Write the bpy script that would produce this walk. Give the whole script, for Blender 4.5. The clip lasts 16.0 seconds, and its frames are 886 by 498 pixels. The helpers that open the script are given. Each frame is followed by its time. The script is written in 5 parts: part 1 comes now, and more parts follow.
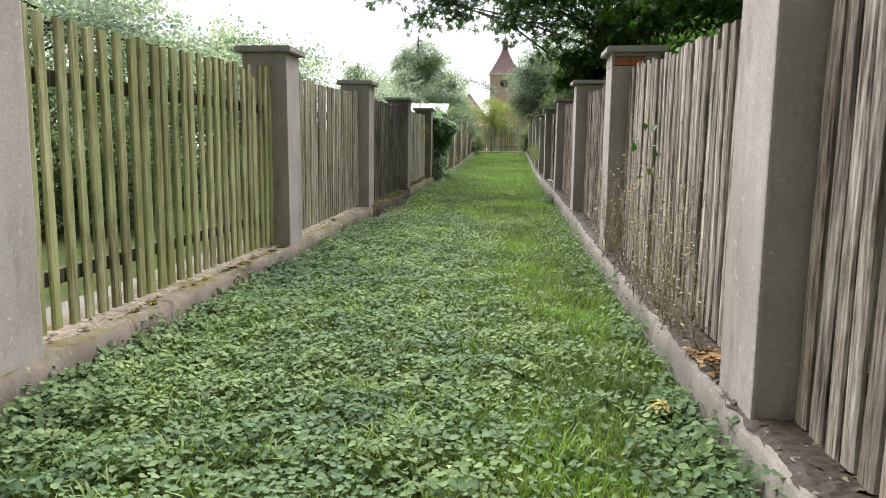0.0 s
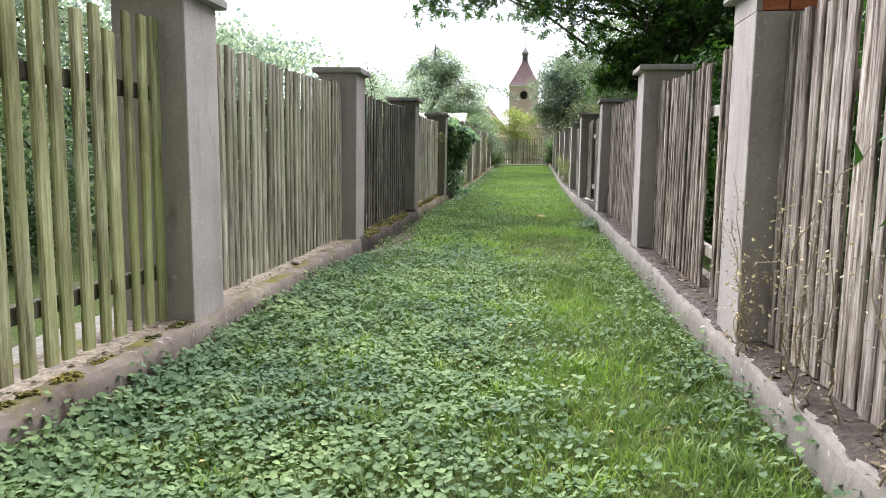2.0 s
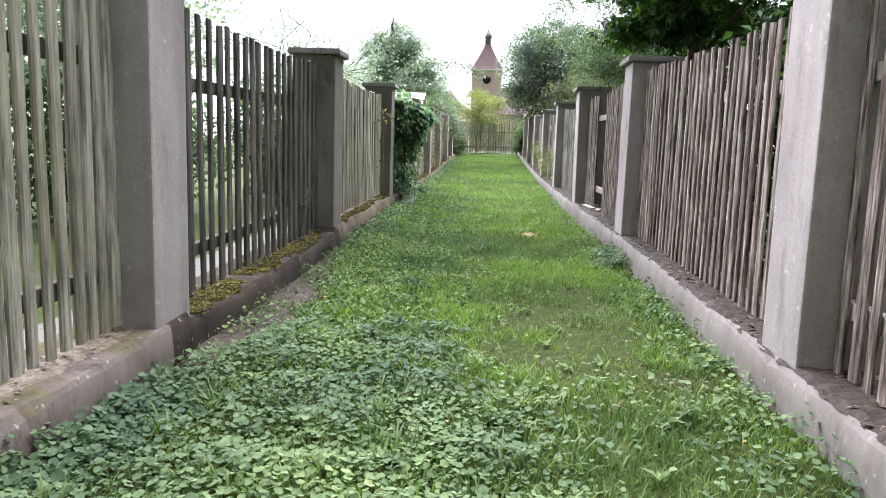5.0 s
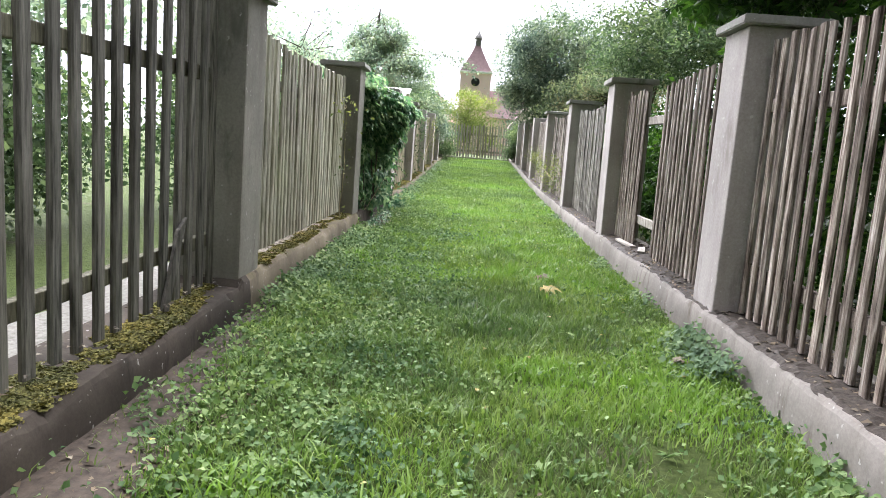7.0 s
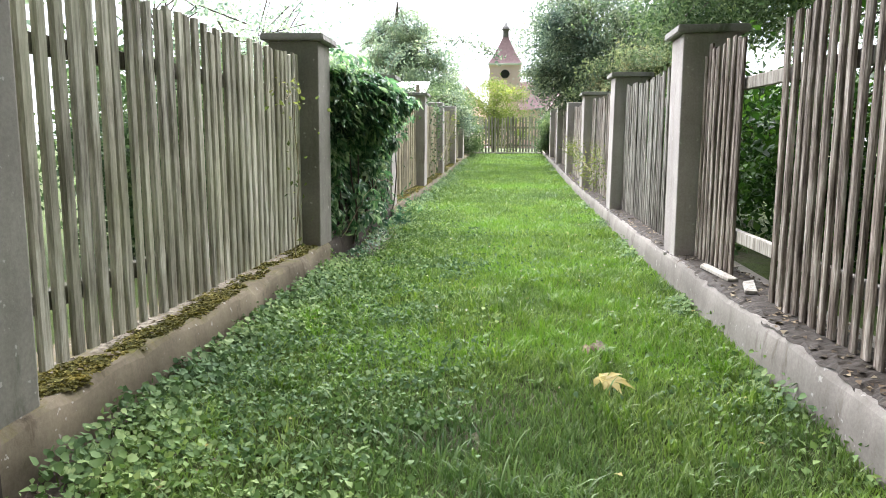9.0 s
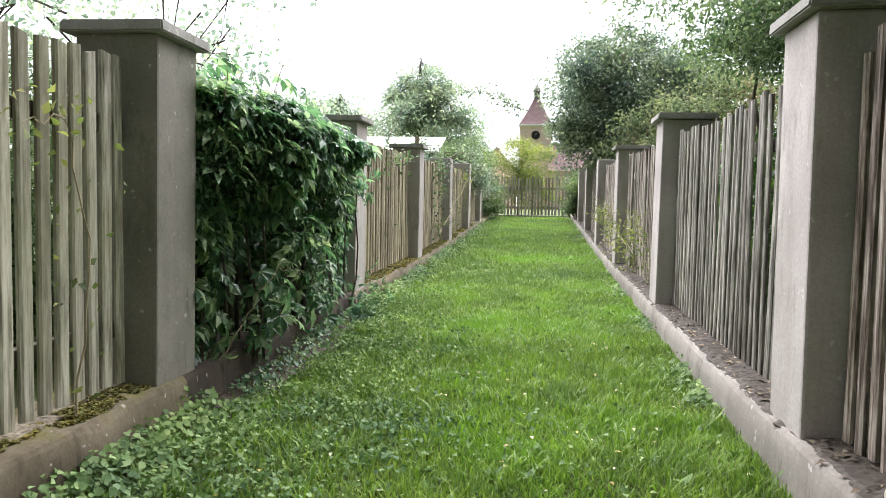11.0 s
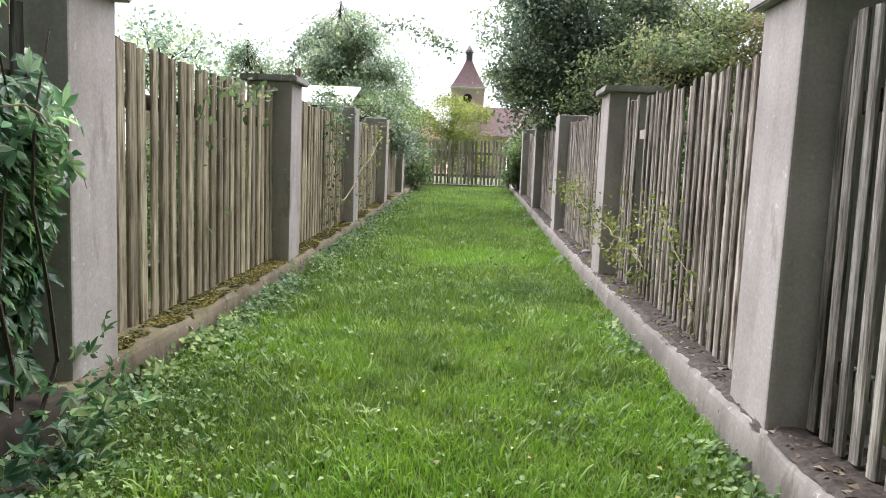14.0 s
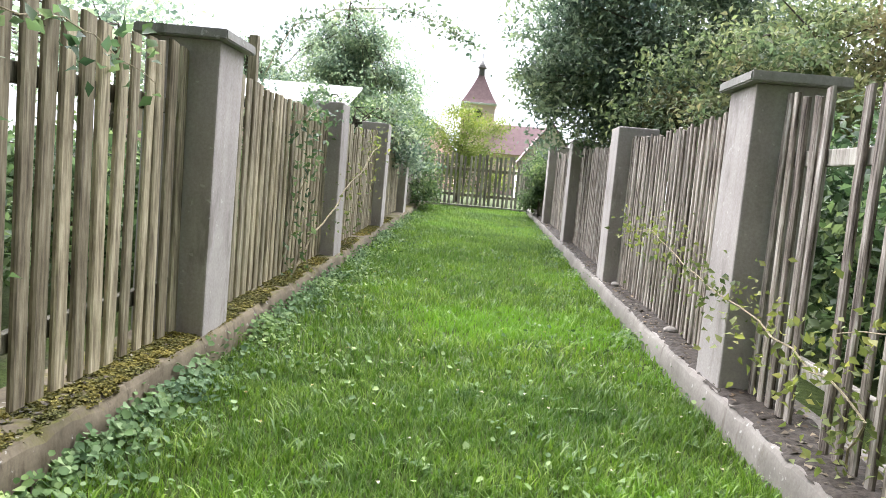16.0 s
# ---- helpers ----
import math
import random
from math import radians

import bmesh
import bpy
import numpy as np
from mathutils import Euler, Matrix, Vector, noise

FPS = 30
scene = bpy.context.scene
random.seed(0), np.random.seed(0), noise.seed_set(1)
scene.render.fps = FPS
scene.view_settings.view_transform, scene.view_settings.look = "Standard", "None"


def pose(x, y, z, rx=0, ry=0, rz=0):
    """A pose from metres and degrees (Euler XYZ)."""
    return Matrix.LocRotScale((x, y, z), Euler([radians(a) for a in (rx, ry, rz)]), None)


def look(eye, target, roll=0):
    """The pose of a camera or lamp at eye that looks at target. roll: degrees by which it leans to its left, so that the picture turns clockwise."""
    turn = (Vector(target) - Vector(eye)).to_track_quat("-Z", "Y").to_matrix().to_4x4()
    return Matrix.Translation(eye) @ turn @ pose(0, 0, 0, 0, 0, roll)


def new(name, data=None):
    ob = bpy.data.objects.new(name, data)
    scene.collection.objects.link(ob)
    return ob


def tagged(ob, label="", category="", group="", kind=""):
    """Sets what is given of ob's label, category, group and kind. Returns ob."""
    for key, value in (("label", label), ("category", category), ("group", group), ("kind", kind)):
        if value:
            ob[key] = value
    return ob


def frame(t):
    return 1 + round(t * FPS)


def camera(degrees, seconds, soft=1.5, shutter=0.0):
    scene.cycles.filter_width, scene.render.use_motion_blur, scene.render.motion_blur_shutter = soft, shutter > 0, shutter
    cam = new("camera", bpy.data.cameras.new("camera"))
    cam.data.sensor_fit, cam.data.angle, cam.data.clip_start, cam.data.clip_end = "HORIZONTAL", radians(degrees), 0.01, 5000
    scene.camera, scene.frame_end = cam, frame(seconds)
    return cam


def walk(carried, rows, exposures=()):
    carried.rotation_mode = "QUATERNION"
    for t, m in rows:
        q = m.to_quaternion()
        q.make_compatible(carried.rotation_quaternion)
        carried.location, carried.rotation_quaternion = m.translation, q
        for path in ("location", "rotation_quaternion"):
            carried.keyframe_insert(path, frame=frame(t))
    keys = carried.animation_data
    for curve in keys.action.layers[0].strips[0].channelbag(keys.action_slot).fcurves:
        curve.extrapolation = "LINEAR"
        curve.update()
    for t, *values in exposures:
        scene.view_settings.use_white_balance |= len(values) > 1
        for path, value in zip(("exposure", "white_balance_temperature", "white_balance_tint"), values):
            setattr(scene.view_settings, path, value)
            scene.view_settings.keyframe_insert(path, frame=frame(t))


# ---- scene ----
cam = camera(64.4, 16.0, 0.6)
PATH = [
    (0, (0.034, 0.275, 1.188), (-0.154, 2.246, 0.907), 0.7),
    (0.5, (0.024, 0.943, 1.177), (-0.151, 2.921, 0.935), 3.7),
    (1, (-0.039, 1.702, 1.152), (-0.267, 3.68, 0.961), 2.1),
    (1.5, (-0.124, 2.474, 1.165), (-0.368, 4.447, 0.949), 1.5),
    (2, (-0.194, 3.166, 1.179), (-0.434, 5.136, 0.933), 0.8),
    (2.5, (-0.23, 3.924, 1.21), (-0.49, 5.896, 0.997), 3.0),
    (3, (-0.269, 4.564, 1.215), (-0.453, 6.538, 0.951), 0.4),
    (3.5, (-0.267, 5.348, 1.246), (-0.494, 7.315, 0.962), 1.4),
    (4, (-0.33, 6.048, 1.246), (-0.445, 8.016, 0.908), 0.9),
    (4.2, (-0.342, 6.335, 1.234), (-0.486, 8.314, 0.98), 1.2),
    (6.3, (-0.678, 9.532, 1.271), (-0.763, 11.5, 0.927), 2.4),
    (6.5, (-0.669, 9.828, 1.251), (-0.786, 11.798, 0.931), 0.6),
    (7, (-0.658, 10.536, 1.287), (-0.732, 12.515, 1.011), 4.1),
    (7.5, (-0.636, 11.17, 1.278), (-0.736, 13.144, 0.969), 2.3),
    (8, (-0.568, 11.787, 1.3), (-0.708, 13.742, 0.901), 3.1),
    (8.5, (-0.541, 12.405, 1.324), (-0.612, 14.368, 0.948), 0.9),
    (8.7, (-0.501, 12.664, 1.312), (-0.646, 14.631, 0.979), 0.5),
    (10.8, (-0.262, 15.599, 1.382), (-0.532, 17.572, 1.188), 0.1),
    (11, (-0.205, 15.847, 1.381), (-0.483, 17.823, 1.258), 1.1),
    (11.5, (-0.107, 16.511, 1.391), (-0.389, 18.48, 1.179), 4.1),
    (12, (-0.073, 17.129, 1.401), (-0.253, 19.107, 1.163), 2.8),
    (12.5, (-0.086, 17.864, 1.428), (-0.334, 19.839, 1.235), 4.4),
    (13, (-0.184, 18.511, 1.466), (-0.4, 20.486, 1.238), 4.2),
    (13.5, (-0.257, 19.22, 1.413), (-0.451, 21.2, 1.21), 2.3),
    (14, (-0.356, 19.928, 1.472), (-0.432, 21.914, 1.254), 2.2),
    (14.5, (-0.42, 20.572, 1.465), (-0.495, 22.559, 1.253), 2.5),
    (15, (-0.511, 21.278, 1.524), (-0.598, 23.272, 1.39), 4.8),
    (15.5, (-0.532, 21.964, 1.512), (-0.614, 23.954, 1.323), 1.9),
    (16, (-0.576, 22.677, 1.556), (-0.661, 24.667, 1.379), 5.1),
]
EXPOSURES = [(0.0, 1.4, 6640, 11), (1.0, 1.62, 6420, 14), (2.5, 1.7, 6250, 16), (4.0, 1.78, 6040, 19), (6.5, 2.04, 6040, 18), (7.5, 2.12, 6260, 14), (8.7, 2.18, 6200, 13), (11.0, 1.88, 6360, 14), (11.6, 1.62, 6340, 15), (13.5, 1.56, 6260, 20), (14.5, 1.66, 6320, 14), (16.0, 1.92, 6200, 14)]
walk(cam, [(t, look(eye, target, roll)) for t, eye, target, roll in PATH], EXPOSURES)

# ---- world and sun ----
SUN_EL, SUN_ROT = radians(45), radians(-7)
world = bpy.data.worlds.new("overcast_sky")
scene.world = world
world.use_nodes = True
wn, wl = world.node_tree.nodes, world.node_tree.links
sky = wn.new("ShaderNodeTexSky")
sky.sky_type, sky.sun_disc, sky.sun_elevation, sky.sun_rotation = "NISHITA", False, SUN_EL, SUN_ROT
veil = wn.new("ShaderNodeMix")
veil.data_type = "RGBA"
veil.inputs["Factor"].default_value = 0.92
wl.new(sky.outputs["Color"], veil.inputs["A"])
# a thin cloud veil, smoothly brighter towards the hidden sun
SUN_FROM = Vector((-2.5, 20, 21)).normalized()
towards = wn.new("ShaderNodeVectorMath")
towards.operation = "DOT_PRODUCT"
towards.inputs[1].default_value = SUN_FROM
wl.new(wn.new("ShaderNodeTexCoord").outputs["Generated"], towards.inputs[0])
glow = wn.new("ShaderNodeMapRange")
glow.inputs["From Min"].default_value, glow.inputs["From Max"].default_value = -1.0, 1.0
glow.inputs["To Min"].default_value, glow.inputs["To Max"].default_value = 0.0, 1.0
wl.new(towards.outputs["Value"], glow.inputs["Value"])
fall = wn.new("ShaderNodeMath")
fall.operation = "POWER"
fall.inputs[1].default_value = 3.0
wl.new(glow.outputs["Result"], fall.inputs[0])
cloud = wn.new("ShaderNodeVectorMath")
cloud.operation = "SCALE"
cloud.inputs[0].default_value = (8.6, 8.9, 9.4)
wl.new(fall.outputs["Value"], cloud.inputs["Scale"])
wl.new(cloud.outputs["Vector"], veil.inputs["B"])
wl.new(veil.outputs["Result"], wn["Background"].inputs["Color"])
wn["Background"].inputs["Strength"].default_value = 0.1
sun = new("sun", bpy.data.lights.new("sun", "SUN"))
sun.data.energy, sun.data.angle, sun.data.color = 4.9, radians(105), (1, 0.985, 0.955)
sun.matrix_world = look(SUN_FROM * 20, (0, 0, 0))


# ---- materials ----
def material(name, rough=0.9, spec=0.2):
    m = bpy.data.materials.new(name)
    m.use_nodes = True
    b = m.node_tree.nodes["Principled BSDF"]
    b.inputs["Roughness"].default_value = rough
    b.inputs["Specular IOR Level"].default_value = spec
    return m, m.node_tree.nodes, m.node_tree.links, b


def ramp(n, l, source, stops):
    r = n.new("ShaderNodeValToRGB")
    while len(r.color_ramp.elements) < len(stops):
        r.color_ramp.elements.new(0.5)
    for e, (at, col) in zip(r.color_ramp.elements, stops):
        e.position, e.color = at, (*col, 1)
    l.new(source, r.inputs["Fac"])
    return r.outputs["Color"]


def tex(n, l, scale, detail=6, rough=0.6, coords="Object", stretch=(1, 1, 1)):
    if coords == "World":
        src = n.new("ShaderNodeNewGeometry").outputs["Position"]
    else:
        src = n.new("ShaderNodeTexCoord").outputs[coords]
    mp = n.new("ShaderNodeMapping")
    mp.inputs["Scale"].default_value = stretch
    l.new(src, mp.inputs["Vector"])
    t = n.new("ShaderNodeTexNoise")
    t.inputs["Scale"].default_value, t.inputs["Detail"].default_value, t.inputs["Roughness"].default_value = scale, detail, rough
    l.new(mp.outputs["Vector"], t.inputs["Vector"])
    return t.outputs["Fac"]


def mix(n, l, a, b, fac, mode="MIX"):
    m = n.new("ShaderNodeMix")
    m.data_type, m.blend_type = "RGBA", mode
    for key, v in (("A", a), ("B", b), ("Factor", fac)):
        if isinstance(v, (int, float)):
            m.inputs[key].default_value = v
        elif isinstance(v, tuple):
            m.inputs[key].default_value = (*v, 1)
        else:
            l.new(v, m.inputs[key])
    return m.outputs["Result"]


def bump(n, l, b, height, strength=0.4, dist=0.01):
    k = n.new("ShaderNodeBump")
    k.inputs["Strength"].default_value, k.inputs["Distance"].default_value = strength, dist
    l.new(height, k.inputs["Height"])
    l.new(k.outputs["Normal"], b.inputs["Normal"])


def concrete(name, dark, light, stain, moss=None):
    m, n, l, b = material(name, 0.93, 0.15)
    big = ramp(n, l, tex(n, l, 1.6, 5, 0.6, "World"), [(0.3, dark), (0.7, light)])
    fine = tex(n, l, 60, 4, 0.7, "World")
    col = mix(n, l, big, ramp(n, l, fine, [(0.35, (0.78, 0.77, 0.76)), (0.65, (1.1, 1.1, 1.1))]), 0.6, "MULTIPLY")
    spots = ramp(n, l, tex(n, l, 5, 8, 0.7, "World", (1, 1, 0.35)), [(0.56, (0, 0, 0)), (0.68, (1, 1, 1))])
    col = mix(n, l, col, stain, spots)
    chips = ramp(n, l, tex(n, l, 22, 3, 0.5, "World"), [(0.68, (0, 0, 0)), (0.71, (1, 1, 1))])
    col = mix(n, l, col, mix(n, l, col, (0.7, 0.68, 0.65), 0.35), chips)
    runs = ramp(n, l, tex(n, l, 3.0, 5, 0.6, "World", (2.5, 2.5, 0.25)), [(0.36, (0.66, 0.63, 0.6)), (0.55, (1, 1, 1))])
    col = mix(n, l, col, runs, 0.35, "MULTIPLY")
    if moss:
        geo = n.new("ShaderNodeNewGeometry")
        sep = n.new("ShaderNodeSeparateXYZ")
        l.new(geo.outputs["Normal"], sep.inputs["Vector"])
        patch = ramp(n, l, tex(n, l, 2.6, 8, 0.75, "World"), [(0.47, (0, 0, 0)), (0.6, (1, 1, 1))])
        top = ramp(n, l, sep.outputs["Z"], [(0.45, (0, 0, 0)), (0.8, (1, 1, 1))])
        both = mix(n, l, patch, top, 1.0, "MULTIPLY")
        green = ramp(n, l, tex(n, l, 14, 5, 0.7, "World"), [(0.35, (0.06, 0.07, 0.01)), (0.7, moss)])
        col = mix(n, l, col, green, both)
    l.new(col, b.inputs["Base Color"])
    bump(n, l, b, fine, 0.3, 0.003)
    return m


def wood(name, dark, mid, light, algae=None):
    m, n, l, b = material(name, 0.85, 0.2)
    grain = tex(n, l, 9, 8, 0.66, "World", (5, 5, 0.35))
    col = ramp(n, l, grain, [(0.36, dark), (0.5, mid), (0.66, light)])
    info = n.new("ShaderNodeObjectInfo")
    tone = ramp(n, l, info.outputs["Random"], [(0.0, (0.66, 0.64, 0.62)), (0.5, (0.97, 0.97, 0.97)), (1.0, (1.22, 1.2, 1.17))])
    col = mix(n, l, col, tone, 1.0, "MULTIPLY")
    if algae:
        wet = ramp(n, l, tex(n, l, 1.8, 6, 0.65, "World", (1, 1, 0.5)), [(0.36, (0, 0, 0)), (0.62, (1, 1, 1))])
        col = mix(n, l, col, mix(n, l, col, algae, 0.65), wet)
    dirt = ramp(n, l, tex(n, l, 3.2, 7, 0.7, "World", (1, 1, 0.4)), [(0.36, (0.4, 0.37, 0.35)), (0.54, (1, 1, 1))])
    col = mix(n, l, col, dirt, 0.7, "MULTIPLY")
    l.new(col, b.inputs["Base Color"])
    bump(n, l, b, grain, 0.6, 0.004)
    return m


def foliage(name, dark, mid, light, thin=0.35, gloss=0.45, patch=0.8, glow=(1.0, 1.12, 0.5), warm=None):
    m, n, l, b = material(name, gloss, 0.35)
    isl = n.new("ShaderNodeNewGeometry").outputs["Random Per Island"]
    col = ramp(n, l, isl, [(0.0, dark), (0.55, mid), (1.0, light)])
    soft = ramp(n, l, tex(n, l, patch, 4, 0.6, "World"), [(0.32, (0.5, 0.6, 0.66)), (0.68, (1.4, 1.28, 0.95))])
    col = mix(n, l, col, soft, 0.8, "MULTIPLY")
    tuft = ramp(n, l, tex(n, l, patch * 5, 3, 0.6, "World"), [(0.38, (0.6, 0.68, 0.7)), (0.62, (1.2, 1.15, 1.0))])
    col = mix(n, l, col, tuft, 0.7, "MULTIPLY")
    if warm:
        spot = ramp(n, l, tex(n, l, 0.55, 4, 0.6, "World"), [(0.5, (0, 0, 0)), (0.62, (1, 1, 1))])
        col = mix(n, l, col, mix(n, l, col, warm, 0.7), spot)
    l.new(col, b.inputs["Base Color"])
    t = n.new("ShaderNodeBsdfTranslucent")
    l.new(mix(n, l, col, glow, 0.6, "MULTIPLY"), t.inputs["Color"])
    s = n.new("ShaderNodeMixShader")
    s.inputs["Fac"].default_value = thin
    l.new(b.outputs["BSDF"], s.inputs[1])
    l.new(t.outputs["BSDF"], s.inputs[2])
    l.new(s.outputs["Shader"], n["Material Output"].inputs["Surface"])
    return m


def bark(name, dark, light):
    m, n, l, b = material(name, 0.9, 0.15)
    g = tex(n, l, 14, 8, 0.7, "World", (3, 3, 0.6))
    l.new(ramp(n, l, g, [(0.3, dark), (0.7, light)]), b.inputs["Base Color"])
    bump(n, l, b, g, 0.8, 0.02)
    return m


def plain(name, a, c, scale=4.0, rough=0.8, spec=0.3):
    m, n, l, b = material(name, rough, spec)
    g = tex(n, l, scale, 7, 0.65, "World")
    l.new(ramp(n, l, g, [(0.3, a), (0.7, c)]), b.inputs["Base Color"])
    bump(n, l, b, g, 0.25, 0.01)
    return m


def soil():
    m, n, l, b = material("soil_and_lawn", 0.95, 0.1)
    fine = tex(n, l, 30, 8, 0.75, "World")
    earth = ramp(n, l, fine, [(0.3, (0.045, 0.034, 0.026)), (0.7, (0.16, 0.13, 0.105))])
    lawn = ramp(n, l, tex(n, l, 22, 6, 0.7, "World"), [(0.3, (0.033, 0.048, 0.014)), (0.7, (0.088, 0.118, 0.034))])
    patch = ramp(n, l, tex(n, l, 1.1, 6, 0.6, "World"), [(0.27, (0, 0, 0)), (0.42, (1, 1, 1))])
    l.new(mix(n, l, earth, lawn, patch), b.inputs["Base Color"])
    bump(n, l, b, fine, 0.8, 0.03)
    return m


GROUND = soil()
CONCRETE = concrete("pillar_concrete", (0.329, 0.299, 0.287), (0.455, 0.42, 0.405), (0.258, 0.232, 0.218))
CONCRETE_DARK = concrete("dark_grey_green_concrete", (0.177, 0.168, 0.146), (0.292, 0.274, 0.243), (0.132, 0.132, 0.106))
CAPSTONE = concrete("capstone_concrete", (0.22, 0.215, 0.2), (0.36, 0.35, 0.33), (0.14, 0.15, 0.11))
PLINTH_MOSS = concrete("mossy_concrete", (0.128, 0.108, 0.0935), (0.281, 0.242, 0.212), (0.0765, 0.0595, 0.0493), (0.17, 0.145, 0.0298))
PLINTH_BROWN = concrete("brown_mossy_concrete", (0.09, 0.076, 0.053), (0.24, 0.2, 0.145), (0.06, 0.048, 0.034), (0.18, 0.155, 0.045))
# damp concrete, darkened further to hold shade on the wall's face
PLINTH_DAMP_SHADE = concrete("damp_shaded_concrete", (0.03, 0.025, 0.02), (0.085, 0.07, 0.056), (0.025, 0.021, 0.017))
PLINTH = concrete("pale_concrete", (0.191, 0.174, 0.157), (0.315, 0.289, 0.265), (0.14, 0.119, 0.1))
LITTER = plain("leaf_litter", (0.0168, 0.013, 0.0101), (0.0768, 0.0624, 0.0504), 40)
WOOD_GREEN = wood("algae_green_wood", (0.126, 0.117, 0.0651), (0.298, 0.295, 0.172), (0.445, 0.449, 0.292), (0.253, 0.283, 0.0996))
WOOD_OLIVE = wood("olive_grey_wood", (0.121, 0.112, 0.0922), (0.353, 0.336, 0.281), (0.568, 0.546, 0.475), (0.293, 0.291, 0.193))
WOOD_GREY = wood("grey_wood", (0.0385, 0.0369, 0.0319), (0.11, 0.105, 0.0908), (0.187, 0.176, 0.154))
WOOD_TAN = wood("weathered_tan_wood", (0.145, 0.122, 0.088), (0.289, 0.251, 0.175), (0.458, 0.412, 0.304))
WOOD_BROWN = wood("weathered_brown_wood", (0.062, 0.048, 0.0411), (0.279, 0.24, 0.21), (0.542, 0.508, 0.469))
WOOD_DARK = wood("dark_brown_wood", (0.0455, 0.0338, 0.028), (0.219, 0.179, 0.152), (0.545, 0.498, 0.449))
WOOD_ASH = wood("ash_grey_wood", (0.06, 0.055, 0.048), (0.215, 0.2, 0.178), (0.42, 0.4, 0.365))
WOOD_PALE = wood("bleached_wood", (0.215, 0.196, 0.167), (0.391, 0.362, 0.323), (0.547, 0.519, 0.469))
# rail wood with the shade behind the left pickets in its colour
WOOD_RAIL = wood("shaded_rail_wood", (0.035, 0.033, 0.024), (0.09, 0.085, 0.06), (0.17, 0.16, 0.12))
BRICK = plain("red_brick", (0.36, 0.10, 0.05), (0.52, 0.19, 0.10), 30)
GRASS = foliage("grass_blades", (0.095, 0.16, 0.042), (0.165, 0.255, 0.07), (0.27, 0.36, 0.13), 0.4, 0.42, 0.55, warm=(0.2, 0.36, 0.05))
LUSH_GRASS = foliage("lush_grass_blades", (0.075, 0.15, 0.02), (0.14, 0.25, 0.035), (0.25, 0.355, 0.08), 0.4, 0.42, 0.55, warm=(0.15, 0.31, 0.025))
WEED = foliage("ground_leaves", (0.06, 0.12, 0.045), (0.145, 0.24, 0.095), (0.28, 0.38, 0.2), 0.28, 0.72, 0.9)
IVY = foliage("ground_ivy_leaves", (0.09, 0.155, 0.08), (0.145, 0.23, 0.122), (0.21, 0.3, 0.172), 0.28, 0.75, 0.7)
# the lightest creeper tone stands in for sky glints on glossy leaves
CREEPER = foliage("creeper_leaves", (0.045, 0.112, 0.07), (0.13, 0.245, 0.155), (0.39, 0.51, 0.38), 0.55, 0.22, 1.5, (1.0, 1.12, 0.65))
MAPLE = foliage("maple_leaves", (0.014, 0.04, 0.012), (0.033, 0.088, 0.02), (0.085, 0.175, 0.036), 0.42, 0.4, 0.8, (1.15, 1.25, 0.45))
GARDEN = foliage("garden_tree_leaves", (0.055, 0.095, 0.048), (0.11, 0.17, 0.09), (0.24, 0.31, 0.185), 0.5, 0.5, 0.8, (1.0, 1.08, 0.75))
# leaf green lightened and greyed to carry bright haze
HAZE_LEAF = foliage("haze_pale_tree_leaves", (0.2, 0.28, 0.215), (0.32, 0.41, 0.325), (0.47, 0.55, 0.45), 0.55, 0.5, 0.8, (1.0, 1.04, 0.92))
YELLOW_LEAF = foliage("yellow_green_leaves", (0.14, 0.185, 0.055), (0.26, 0.315, 0.1), (0.42, 0.45, 0.18), 0.4, 0.5)
OLIVE_LEAF = foliage("dull_olive_leaves", (0.11, 0.14, 0.055), (0.2, 0.235, 0.095), (0.34, 0.345, 0.165), 0.45, 0.6)
OLIVE_GREEN = foliage("olive_green_leaves", (0.11, 0.155, 0.09), (0.205, 0.265, 0.155), (0.35, 0.39, 0.25), 0.5, 0.5, 0.8, (1.0, 1.05, 0.8), warm=(0.3, 0.23, 0.13))
DRY_LEAF = foliage("yellowed_leaves", (0.16, 0.13, 0.04), (0.34, 0.28, 0.09), (0.55, 0.46, 0.2), 0.3, 0.6)
STRAW_LEAF = foliage("dry_straw_leaves", (0.25, 0.22, 0.165), (0.4, 0.36, 0.285), (0.58, 0.54, 0.45), 0.2, 0.7, glow=(1.0, 0.95, 0.85))
ORANGE_LEAF = foliage("orange_brown_dead_leaves", (0.12, 0.06, 0.025), (0.3, 0.16, 0.07), (0.5, 0.32, 0.17), 0.1, 0.75, glow=(1.0, 0.8, 0.5))
FRUIT = foliage("fruit_tree_leaves", (0.09, 0.13, 0.1), (0.18, 0.24, 0.19), (0.36, 0.43, 0.35), 0.5, 0.5, 0.8, (1.0, 1.05, 0.85))
GRAVEL = plain("pale_gravel", (0.08, 0.075, 0.06), (0.23, 0.22, 0.195), 35)
BARK = bark("bark", (0.035, 0.028, 0.022), (0.12, 0.10, 0.08))
TWIG = bark("dry_stems", (0.2, 0.163, 0.1), (0.45, 0.388, 0.275))
# ochre plaster paled towards pink, with the tower's distant haze in it
PLASTER = plain("haze_paled_ochre_plaster", (0.865, 0.63, 0.615), (0.927, 0.698, 0.689), 0.6)
CREAM = plain("cream_plaster", (0.832, 0.728, 0.685), (0.905, 0.814, 0.775), 0.8)
WHITE = plain("white_paint", (0.76, 0.75, 0.72), (0.85, 0.84, 0.81), 0.8)
ROOF = plain("red_brown_roof_tiles", (0.216, 0.135, 0.141), (0.306, 0.207, 0.214), 1.5)
